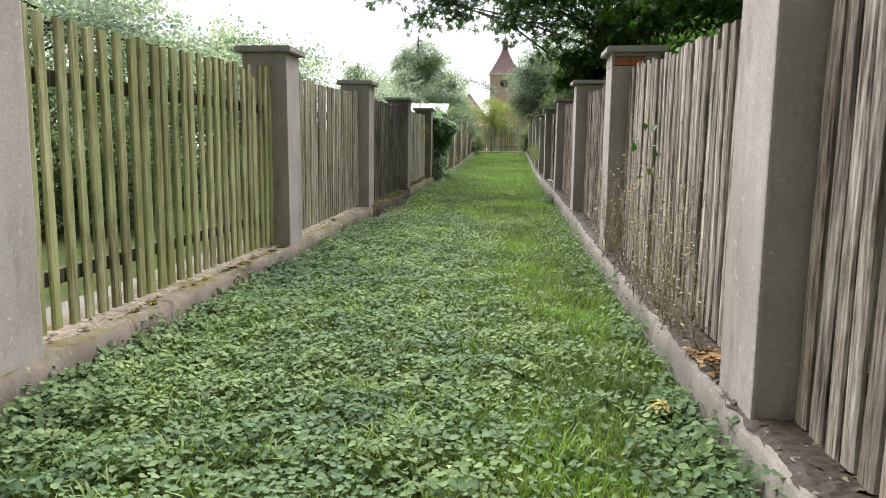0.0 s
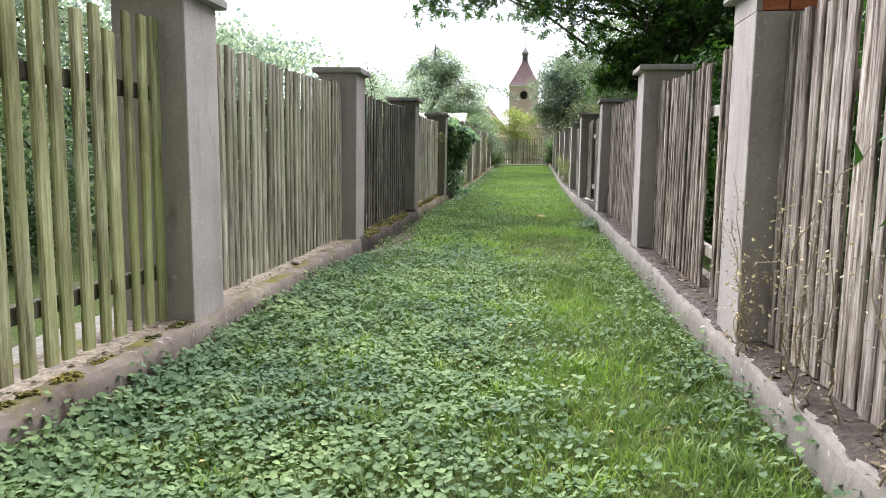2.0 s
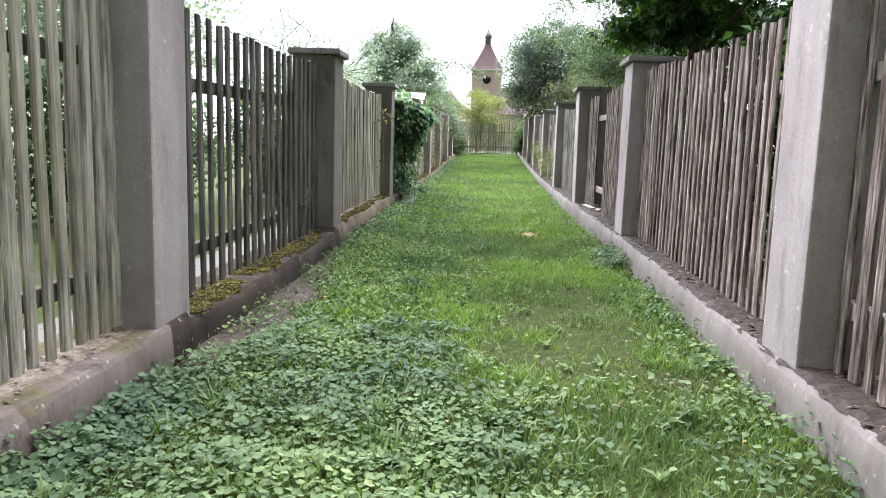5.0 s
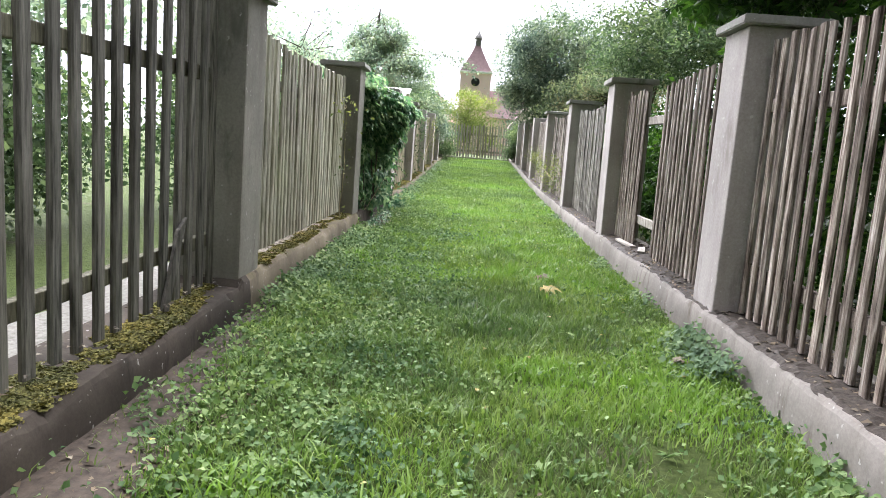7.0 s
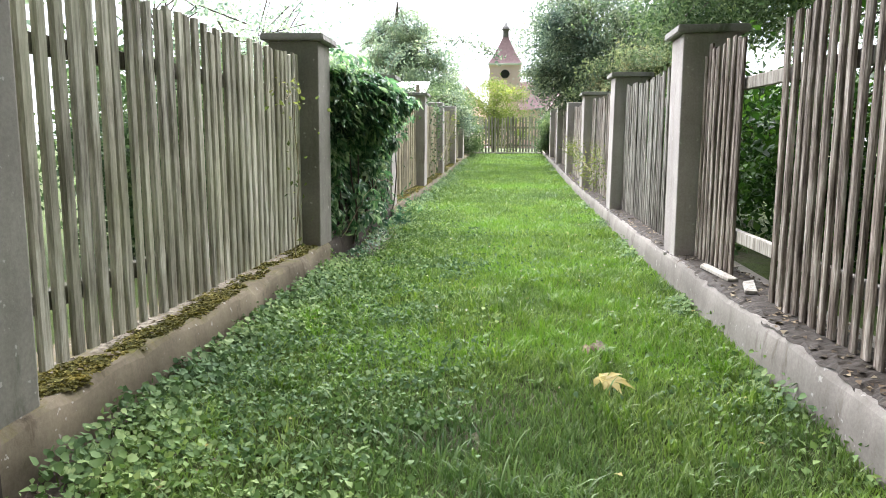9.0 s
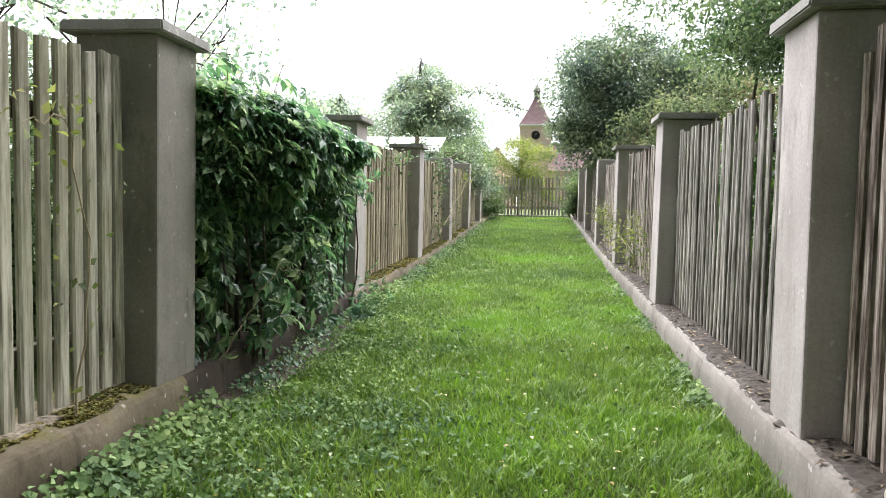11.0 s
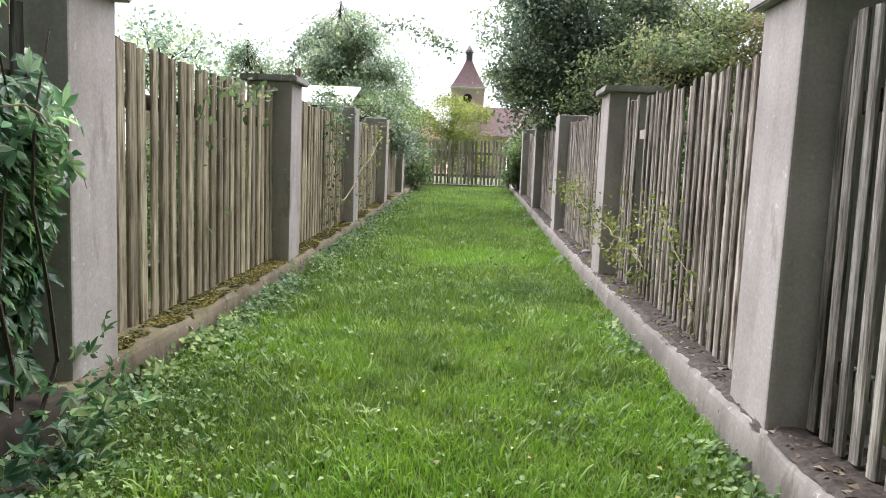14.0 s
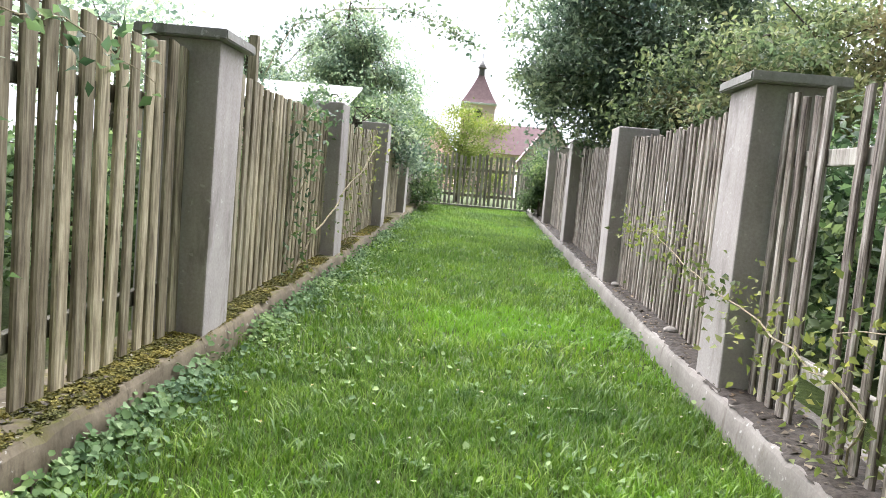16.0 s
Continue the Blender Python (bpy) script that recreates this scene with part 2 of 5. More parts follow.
DARK = plain("dark_opening", (0.012, 0.012, 0.014), (0.03, 0.03, 0.03), 3)
METAL = plain("dull_copper", (0.10, 0.09, 0.09), (0.18, 0.17, 0.16), 3, 0.5, 0.5)


# ---- helpers for meshes ----
def flat(name, bm, mat):
    me = bpy.data.meshes.new(name)
    bm.to_mesh(me)
    bm.free()
    me.materials.append(mat)
    return me


def part(name, bm, mat, parent, label=""):
    ob = new(name, flat(name, bm, mat))
    ob.parent = parent
    return tagged(ob, label)


def box(bm, x0, x1, y0, y1, z0, z1, bevel=0.0):
    r = bmesh.ops.create_cube(bm, size=1, matrix=Matrix.LocRotScale(((x0 + x1) / 2, (y0 + y1) / 2, (z0 + z1) / 2), None, (x1 - x0, y1 - y0, z1 - z0)))
    if bevel:
        edges = list({e for v in r["verts"] for e in v.link_edges})
        bmesh.ops.bevel(bm, geom=edges, offset=bevel, segments=2, affect="EDGES", profile=0.6)
    return r


def lathe(bm, rings, sides=8, centre=(0, 0), turn=0.0):
    """Rings of (radius, z) joined to a closed turned body."""
    loops = []
    for r, z in rings:
        loops.append([bm.verts.new((centre[0] + r * math.cos(turn + 2 * math.pi * i / sides), centre[1] + r * math.sin(turn + 2 * math.pi * i / sides), z)) for i in range(sides)])
    for a, b in zip(loops, loops[1:]):
        for i in range(sides):
            bm.faces.new((a[i], a[(i + 1) % sides], b[(i + 1) % sides], b[i]))
    bm.faces.new(loops[0][::-1])
    bm.faces.new(loops[-1])


def tube(bm, pts, r0, r1, sides=6):
    """A tapered limb along points."""
    pts = [Vector(p) for p in pts]
    loops = []
    for i, p in enumerate(pts):
        d = (pts[min(i + 1, len(pts) - 1)] - pts[max(i - 1, 0)]).normalized()
        a = d.orthogonal().normalized()
        c = d.cross(a)
        r = r0 + (r1 - r0) * i / (len(pts) - 1)
        loops.append([bm.verts.new(p + r * (math.cos(2 * math.pi * k / sides) * a + math.sin(2 * math.pi * k / sides) * c)) for k in range(sides)])
    for a, b in zip(loops, loops[1:]):
        for i in range(sides):
            bm.faces.new((a[i], a[(i + 1) % sides], b[(i + 1) % sides], b[i]))
    bm.faces.new(loops[0][::-1])
    bm.faces.new(loops[-1])


def cards(name, pos, ax, side, nrm, shape, faces, mat):
    """One mesh of many small leaves: each leaf is the shape (u along side, v along ax, w along nrm) set at pos."""
    sh = np.array(shape)
    k = len(sh)
    v = pos[:, None, :] + sh[None, :, 0:1] * side[:, None, :] + sh[None, :, 1:2] * ax[:, None, :] + sh[None, :, 2:3] * nrm[:, None, :]
    n = len(pos)
    me = bpy.data.meshes.new(name)
    me.vertices.add(n * k)
    me.vertices.foreach_set("co", v.reshape(-1).astype(np.float32))
    tri = np.array(faces)
    idx = (tri[None] + (np.arange(n) * k)[:, None, None]).reshape(-1)
    me.loops.add(len(idx))
    me.loops.foreach_set("vertex_index", idx.astype(np.int32))
    me.polygons.add(n * len(tri))
    me.polygons.foreach_set("loop_start", np.arange(0, len(idx), 3, dtype=np.int32))
    me.update(calc_edges=True)
    me.materials.append(mat)
    return me


def frames_of(n, rng, up=0.5, size=(0.05, 0.08), width=0.6, lean=None):
    """Random leaf directions: ax outwards, nrm mostly up by the share up."""
    nr = rng.normal(size=(n, 3))
    nr /= np.linalg.norm(nr, axis=1)[:, None]
    nr = nr * (1 - up) + np.array([0, 0, 1.0]) * up
    if lean is not None:
        nr = nr + lean
    nr /= np.linalg.norm(nr, axis=1)[:, None]
    ax = rng.normal(size=(n, 3))
    ax -= nr * (ax * nr).sum(1)[:, None]
    ax /= np.linalg.norm(ax, axis=1)[:, None]
    s = rng.uniform(*size, n)[:, None]
    return ax * s, np.cross(nr, ax) * s * width, nr * s


LEAF = [(0, 0, 0), (-0.5, 0.4, 0.14), (0, 0.5, 0), (0.5, 0.4, 0.14), (0, 1, -0.12)]
LEAF_F = [(0, 2, 1), (0, 3, 2), (1, 2, 4), (2, 3, 4)]
ROUND = [(0, 0, 0), (-0.5, 0.12, 0.08), (-0.52, 0.62, 0.1), (0, 0.95, -0.05), (0.52, 0.62, 0.1), (0.5, 0.12, 0.08), (0, 0.45, -0.02)]
ROUND_F = [(6, 0, 5), (6, 5, 4), (6, 4, 3), (6, 3, 2), (6, 2, 1), (6, 1, 0)]


def palmate():
    v, f = [], []
    for a, s in ((0, 1.0), (0.75, 0.9), (-0.75, 0.9), (1.5, 0.65), (-1.5, 0.65)):
        k = len(v)
        for u, w, h in ((0, 0.04, 0), (-0.19, 0.55, 0.05), (0, 0.6, -0.03), (0.19, 0.55, 0.05), (0, 1.0, -0.2)):
            u, w = u * s, w * s
            v.append((u * math.cos(a) + w * math.sin(a), w * math.cos(a) - u * math.sin(a), h * s))
        f += [(k, k + 2, k + 1), (k, k + 3, k + 2), (k + 1, k + 2, k + 4), (k + 2, k + 3, k + 4)]
    return v, f


PALM, PALM_F = palmate()


def five_fingered():
    """Five rounded, pointed leaflets on one stalk, each cupped along its rib."""
    v, f = [], []
    for a, s in ((0, 1.0), (0.8, 0.92), (-0.8, 0.92), (1.65, 0.68), (-1.65, 0.68)):
        k = len(v)
        for u, w, h in ((0, 0.06, 0), (-0.15, 0.34, 0.05), (-0.22, 0.62, 0.04), (-0.1, 0.86, -0.06), (0, 1.04, -0.2), (0.12, 0.84, -0.06), (0.21, 0.6, 0.04), (0.14, 0.32, 0.05), (0, 0.55, -0.04)):
            u, w = u * s, w * s
            v.append((u * math.cos(a) + w * math.sin(a), w * math.cos(a) - u * math.sin(a), h * s))
        f += [(k + 8, k + i, k + (i + 1) % 8) for i in range(8)]
    return v, f


FIVE, FIVE_F = five_fingered()


def clumps(rng, centre, radii, n_clumps, per, spread, hollow=0.55):
    """Leaf points in three steps: boughs on the crown's shell, sprays round each bough, leaves round each spray."""
    nb = max(9, n_clumps // 5)
    d = rng.normal(size=(nb, 3))
    d /= np.linalg.norm(d, axis=1)[:, None]
    r = (hollow + (1 - hollow) * rng.random(nb)[:, None]) * rng.uniform(0.8, 1.1, nb)[:, None]
    bough = np.array(centre) + d * r * np.array(radii)
    pick = rng.integers(0, nb, n_clumps)
    c = bough[pick] + rng.normal(size=(n_clumps, 3)) * np.array(radii) * np.array([0.17, 0.17, 0.14])
    p = np.repeat(c, per, axis=0) + rng.normal(size=(n_clumps * per, 3)) * spread * np.array([0.85, 0.85, 0.55])
    return c, p


# ---- the lie of the land ----
GY = [-400, 0, 3, 7, 10, 15, 19.5, 23, 27, 30.5, 34, 39, 43, 46, 900]
GZ = [-0.05, -0.02, 0.0, 0.02, 0.05, 0.12, 0.19, 0.26, 0.36, 0.48, 0.62, 0.82, 0.97, 1.0, 1.0]
PY = [-10, 0, 3, 7, 11, 15, 19, 23, 27, 30.5, 34, 39, 43, 60]
PZ = [0.16, 0.18, 0.2, 0.22, 0.30, 0.38, 0.43, 0.47, 0.55, 0.66, 0.80, 0.98, 1.12, 1.2]
TY = [-10, 3.3, 7, 11, 15, 19, 23, 27, 31, 38, 60]
TZ = [1.75, 1.84, 1.95, 2.03, 2.09, 2.08, 2.12, 2.22, 2.26, 2.5, 2.7]
CY = [-10, 3, 7, 11, 15, 19, 23, 27, 31, 35, 42]
CZ = [1.95, 2.07, 2.15, 2.2, 2.24, 2.27, 2.30, 2.34, 2.38, 2.52, 2.75]


def land(y):
    return float(np.interp(y, GY, GZ))


def sill(y):
    return float(np.interp(y, PY, PZ))


def crest(y):
    return float(np.interp(y, TY, TZ))


def hum(x, y):
    return 0.02 * noise.noise((x * 1.3, y * 1.3, 0)) + 0.012 * noise.noise((x * 4, y * 4, 3))


xs = sorted({-500, -200, -80, -40, -20, -10, -6, -4, -3, *np.round(np.arange(-2.6, 1.5, 0.15), 3).tolist(), 2, 3, 5, 10, 20, 40, 80, 200, 500})
ys = sorted({-400, -150, -60, -20, -8, -4, *np.round(np.arange(-2, 44, 0.2), 3).tolist(), 46, 50, 60, 80, 120, 200, 400, 900})
verts = [(x, y, land(y) + (hum(x, y) if -2.7 < x < 1.6 and -2 < y < 44 else 0)) for y in ys for x in xs]
w = len(xs)
quads = [(j * w + i, j * w + i + 1, (j + 1) * w + i + 1, (j + 1) * w + i) for j in range(len(ys) - 1) for i in range(w - 1)]
me = bpy.data.meshes.new("ground")
me.from_pydata(verts, [], quads)
me.materials.append(GROUND)
tagged(new("ground", me), "earth and lawn ground rising gently along the alley", "ground", kind="structure")

LEFT, RIGHT = -2.13, 0.94
LEFT_Y = [-1.0, 2.88, 7.02, 10.9, 14.95, 19.14, 22.97, 26.72, 30.47, 34.15, 37.6, 41.2]
RIGHT_Y = [-1.0, 2.87, 7.07, 10.72, 15.05, 18.93, 22.78, 26.68, 30.5, 34.3, 38.0, 41.4]
PILLAR = 0.41


def ease(y):
    """How far the right wall swings in towards the alley along its length."""
    return np.interp(y, [14, 19, 30, 45], [0, -0.05, -0.06, -0.07])


# ---- the pale path in the garden behind the left fence ----
def garden_path():
    me = bpy.data.meshes.new("garden_path")
    v, f = [], []
    yy = np.arange(1.5, 16.6, 0.15)
    for y in yy:
        for i in range(7):
            edge = 0.12 * noise.noise((y * 1.4, i, 3)) if i in (0, 6) else 0
            v.append((-3.35 + i * 0.13 + edge, y, land(y) + 0.02 + 0.008 * noise.noise((i * 2, y * 5, 1)) - (0.03 if i in (0, 6) else 0)))
    for j in range(len(yy) - 1):
        for i in range(6):
            f.append((j * 7 + i, j * 7 + i + 1, (j + 1) * 7 + i + 1, (j + 1) * 7 + i))
    me.from_pydata(v, [], f)
    me.materials.append(GRAVEL)
    tagged(new("garden_path", me), "pale gravel path in the garden behind the fence", "path", kind="structure")


garden_path()


# ---- low walls under the fences ----
def low_wall(name, side, mat, label):
    """A low concrete wall in one mesh, its top uneven and its front edge worn."""
    rng = random.Random(5 if side < 0 else 6)
    face = LEFT + 0.03 if side < 0 else RIGHT - 0.035
    back = LEFT - 0.42 if side < 0 else RIGHT + 0.42
    me = bpy.data.meshes.new(name)
    v, f = [], []
    yy = np.arange(-4.0, 43.6, 0.06)
    for i, y in enumerate(yy):
        z = sill(y) + 0.014 * noise.noise((y * 1.1, side, 0))
        if side < 0 and 11.3 < y < 14.95:
            z -= 0.05
        g = land(y) - 0.3
        wob = 0.02 * noise.noise((y * 1.7, side * 3, 2)) + 0.006 * noise.noise((y * 5, side, 5))
        chip = (0.07 if side < 0 else 0.03) * max(0, noise.noise((y * 2.6, side * 2, 9))) + 0.03 * max(0, noise.noise((y * 9, side, 4))) + 0.012
        s = 1 if side < 0 else -1
        dx = 0 if side < 0 else float(ease(y))
        mid = (z + land(y)) / 2
        row = [(face + s * (wob + 0.015), g), (face + s * (wob + 0.01 + 0.012 * noise.noise((y * 2, mid * 8, side))), mid), (face + s * wob, z - chip - 0.01), (face + s * (wob - chip), z - 0.003), (face - s * 0.12, z + rng.uniform(-0.003, 0.004)), (back, z), (back, g)]
        v += [(x + dx, y, zz) for x, zz in row]
    k = 7
    for i in range(len(yy) - 1):
        for j in range(k - 1):
            a, b2, c, d = i * k + j, i * k + j + 1, (i + 1) * k + j + 1, (i + 1) * k + j
            f.append((a, b2, c, d) if side > 0 else (a, d, c, b2))
    f += [tuple(range(k)), tuple(range((len(yy) - 1) * k, len(yy) * k))]
    me.from_pydata(v, [], f)
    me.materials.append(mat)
    me.materials.append(PLINTH_DAMP_SHADE)
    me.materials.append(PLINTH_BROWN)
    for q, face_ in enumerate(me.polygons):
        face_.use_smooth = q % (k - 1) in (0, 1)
        # shade is in the colour here: the damp bay and below the creeper
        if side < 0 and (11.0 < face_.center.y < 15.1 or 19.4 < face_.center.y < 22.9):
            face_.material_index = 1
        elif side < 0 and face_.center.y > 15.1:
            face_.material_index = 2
    return tagged(new(name, me), label, "low wall", kind="structure")


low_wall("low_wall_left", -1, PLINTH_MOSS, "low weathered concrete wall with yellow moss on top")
low_wall("low_wall_right", 1, PLINTH, "low pale concrete wall littered with dry leaves")


# an unseen plain wall, added behind the start to block light from the back
bm = bmesh.new()
box(bm, -11, 10, -2.4, -2.0, -0.5, 13.5)
tagged(new("light_block_south", flat("light_block_south", bm, plain("light_block_dark", (0.035, 0.031, 0.028), (0.075, 0.068, 0.06), 1.2))), "unseen plain dark wall added behind the alley to block light", "wall", kind="structure")


# ---- pillars ----
def pillar(side, y, cap=True, brick=False, label=""):
    x0, x1 = (LEFT - 0.44, LEFT) if side < 0 else (RIGHT + float(ease(y)), RIGHT + 0.44 + float(ease(y)))
    top = float(np.interp(y, CY, CZ))
    base = sill(y) - 0.1
    if side < 0 and 10 < y < 12:
        base = land(y) - 0.05
    thing = new("fence_pillar")
    thing.location = ((x0 + x1) / 2, y + PILLAR / 2, base)
    dx, dy, h = (x1 - x0) / 2, PILLAR / 2, top - base
    bm = bmesh.new()
    body = h - (0.065 if cap else 0)
    if brick:
        # a notch in the face towards the camera where the render has fallen off
        box(bm, -dx, dx, -dy, dy, 0, body - 0.115, 0.012)
        box(bm, -dx, dx, -dy + 0.03, dy, body - 0.1145, body - 0.03)
        box(bm, -dx, dx, -dy, dy, body - 0.0295, body, 0.004)
        box(bm, -dx, -dx + 0.03, -dy, -dy + 0.03, body - 0.114, body - 0.03)
        box(bm, dx - 0.14, dx, -dy, -dy + 0.03, body - 0.114, body - 0.03)
    else:
        box(bm, -dx, dx, -dy, dy, 0, body, 0.014)
    part("shaft", bm, CONCRETE_DARK if side < 0 and 14 < y < 20 else CONCRETE, thing)
    if brick:
        for i in range(2):
            bm = bmesh.new()
            box(bm, -dx + 0.033 + i * 0.135, -dx + 0.162 + i * 0.135, -dy + 0.004, -dy + 0.032, body - 0.11, body - 0.034, 0.005)
            part("brick", bm, BRICK, thing, "bare red brick")
    if cap:
        bm = bmesh.new()
        r = box(bm, -dx - 0.055, dx + 0.055, -dy - 0.055, dy + 0.055, body + 0.0005, body + 0.06)
        for vtx in r["verts"]:
            if vtx.co.z > body + 0.03:
                vtx.co.x *= 0.985
                vtx.co.y *= 0.985
        bmesh.ops.bevel(bm, geom=bm.edges[:], offset=0.008, segments=2, affect="EDGES")
        apex = bmesh.ops.poke(bm, faces=[max(bm.faces, key=lambda q: q.calc_center_median().z)])
        for vtx in apex["verts"]:
            vtx.co.z += 0.02
        part("capstone", bm, CAPSTONE, thing, "overhanging concrete capstone")
    thing.rotation_euler = (random.uniform(-0.008, 0.008), random.uniform(-0.008, 0.008), random.uniform(-0.01, 0.01))
    tagged(thing, label or ("rendered grey concrete fence pillar with a flat capstone" if cap else "slim grey concrete fence pillar without a capstone"), "fence pillar", "pillars along the alley")
    return thing


for y in LEFT_Y:
    pillar(-1, y, y < 29, False, "dark grey concrete fence pillar with a flat capstone" if 14 < y < 20 else "")
for y in RIGHT_Y:
    pillar(1, y, y < 29, 6.9 < y < 7.2, "grey concrete fence pillar with bare red brick under its capstone" if 6.9 < y < 7.2 else "")


# ---- picket fences ----
def picket_mesh(name, width, thick, cut, bend, mat):
    """A unit-high picket with a sawn, slightly slanted top and softened front edges."""
    me = bpy.data.meshes.new(name)
    v = []
    c, e = 0.007, 0.011
    for z, k in ((0, 0), (0.35, 0.6), (0.7, 1.0), (1.0, 0.4)):
        o = bend * k
        for x, yv in ((-width / 2, thick), (-width / 2, c), (-width / 2 + e, 0), (width / 2 - e, 0), (width / 2, c), (width / 2, thick)):
            v.append((x + o, yv + o * 0.5, z + (cut * x / width if z == 1.0 else 0)))
    f = [tuple(range(5, -1, -1)), tuple(range(18, 24))]
    for j in range(3):
        for i in range(6):
            f.append((j * 6 + i, j * 6 + (i + 1) % 6, (j + 1) * 6 + (i + 1) % 6, (j + 1) * 6 + i))
    me.from_pydata(v, [], f)
    me.materials.append(mat)
    return me


PICKETS = {}


def picket(mat, i, broad):
    key = (mat.name, i, broad)
    if key not in PICKETS:
        r = random.Random(i * 7 + 3)
        PICKETS[key] = picket_mesh("picket", broad * r.uniform(0.86, 1.14), r.uniform(0.018, 0.024), r.uniform(-0.012, 0.012), r.uniform(-0.008, 0.008), mat)
    return PICKETS[key]


def fence(side, y0, y1, mat, pitch=0.125, broad=0.078, gaps=(), label="", ragged=0.012, lift=0.025, rails=(0.3, 1.32), drop=0.0):
    """One bay of pickets nailed to two rails, between two pillars."""
    rng = random.Random(int(y0 * 100) + side)
    x = LEFT - 0.15 if side < 0 else RIGHT + 0.15 + float(ease(y0))
    thing = new("picket_fence")
    base = sill((y0 + y1) / 2)
    thing.location = (x, y0, base)
    for k, h in enumerate(rails):
        bm = bmesh.new()
        a, b2 = sill(y0) - base + h - drop, sill(y1) - base + h - drop
        box(bm, 0.027 if side > 0 else -0.075, 0.075 if side > 0 else -0.027, 0.002, y1 - y0 - 0.002, -0.04, 0.04, 0.006)
        for vtx in bm.verts:
            vtx.co.z += a + (b2 - a) * vtx.co.y / (y1 - y0)
        # left rails are coloured dark for the shade behind the pickets
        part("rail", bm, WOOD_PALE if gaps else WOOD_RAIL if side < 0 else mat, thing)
    n = int((y1 - y0) / pitch)
    for i in range(n):
        y = y0 + (i + 0.5) * (y1 - y0) / n + rng.uniform(-0.012, 0.012) * (1.0 if y0 < 12 or 23 < y0 < 24 else 0.3)
        if any(a < y < b2 for a, b2 in gaps):
            continue
        low = sill(y) + lift + rng.uniform(0, ragged) - (0.05 if side < 0 and 11.3 < y < 14.9 else 0)
        u = (y - y0) / (y1 - y0)
        high = crest(y) - 0.05 * math.sin(math.pi * u) + rng.uniform(-ragged, ragged)
        if rng.random() < 0.04:
            high -= rng.uniform(0.03, 0.14)
        ob = new("picket", picket(mat, rng.randrange(6), broad))
        ob.parent = thing
        turn = math.pi / 2 if side < 0 else -math.pi / 2
        ob.matrix_local = Matrix.Translation((0, y - y0, low - base)) @ Euler((rng.uniform(-0.006, 0.006), rng.uniform(-0.012, 0.012) * (1.1 if side > 0 and (y0 < 12 or 23 < y0 < 24) else 0.5), turn + rng.uniform(-0.03, 0.03))).to_matrix().to_4x4() @ Matrix.Diagonal((1, 1, high - low, 1))
    if side > 0:
        thing.rotation_euler.z = -math.atan((float(ease(y1)) - float(ease(y0))) / (y1 - y0))
    tagged(thing, label, "picket fence", "picket fences along the alley")


LEFT_LOOK = [WOOD_OLIVE, WOOD_GREEN, WOOD_OLIVE, WOOD_GREY, WOOD_OLIVE, WOOD_GREY, WOOD_TAN, WOOD_TAN, WOOD_TAN, WOOD_TAN, WOOD_BROWN]
LEFT_WORDS = {"algae_green_wood": "wooden picket fence stained green with algae", "olive_grey_wood": "olive-grey weathered wooden picket fence on a mossy wall", "grey_wood": "dark grey wooden picket fence with open gaps", "weathered_tan_wood": "tan weathered wooden picket fence", "weathered_brown_wood": "brown-grey weathered picket fence"}
for a, b2, mat in zip(LEFT_Y, LEFT_Y[1:], LEFT_LOOK):
    broad = {"grey_wood": 0.076, "olive_grey_wood": 0.074, "algae_green_wood": 0.084}.get(mat.name, 0.092)
    fence(-1, a + PILLAR, b2, mat, 0.165 if mat is WOOD_GREY else 0.108 if mat is WOOD_OLIVE else 0.137, broad, label=LEFT_WORDS[mat.name], drop=0.05 if 10 < a < 12 else 0)
GAPS = {1: [(5.67, 5.79)], 2: [(8.25, 8.55)], 4: [(17.3, 18.0)], 6: [(25.8, 26.05)]}
for k, (a, b2) in enumerate(zip(RIGHT_Y, RIGHT_Y[1:])):
    fence(1, a + PILLAR, b2, WOOD_ASH if k == 5 else WOOD_DARK if k in (2, 3, 4) else WOOD_BROWN, 0.118 if k < 4 or k == 6 else 0.106, 0.09 if k < 2 else 0.07 if k < 3 else 0.06, GAPS.get(k, ()), "bleached brown picket fence with a missing picket" if k in GAPS else "dark brown weathered wooden picket fence" if k == 3 else "bleached brown-grey wooden picket fence", 0.025, 0.004)


# ---- the fence across the end ----
def end_fence():
    rng = random.Random(77)
    thing = new("picket_fence")
    y, base = 43.4, land(43.4)
    thing.location = (-0.7, y, base)
    for h in (0.35, 1.1):
        bm = bmesh.new()
        box(bm, -1.65, 1.65, 0.03, 0.08, h, h + 0.08, 0.006)
        part("rail", bm, WOOD_TAN, thing)
    bm = bmesh.new()
    box(bm, -1.7, 1.7, -0.03, 0.2, -0.2, 0.1, 0.015)
    part("footing", bm, PLINTH, thing, "pale concrete footing")
    for i in range(26):
        x = -1.62 + i * 0.13 + rng.uniform(-0.015, 0.015)
        ob = new("picket", picket(WOOD_PALE, rng.randrange(6), 0.075))
        ob.parent = thing
        ob.matrix_local = Matrix.Translation((x, 0, 0.11)) @ Euler((0, rng.uniform(-0.02, 0.02), 0)).to_matrix().to_4x4() @ Matrix.Diagonal((1, 1, 1.45 + rng.uniform(-0.05, 0.05), 1))
    tagged(thing, "pale weathered picket fence closing the end of the alley", "picket fence")


end_fence()


# ---- grass and ground plants of the alley ----
def soft_noise(x, y, s, k):
    return np.array([noise.noise((a * s, b * s, k)) for a, b in zip(x, y)])


def ground_at(x, y):
    return np.interp(y, GY, GZ) + np.array([hum(a, b) for a, b in zip(x, y)])


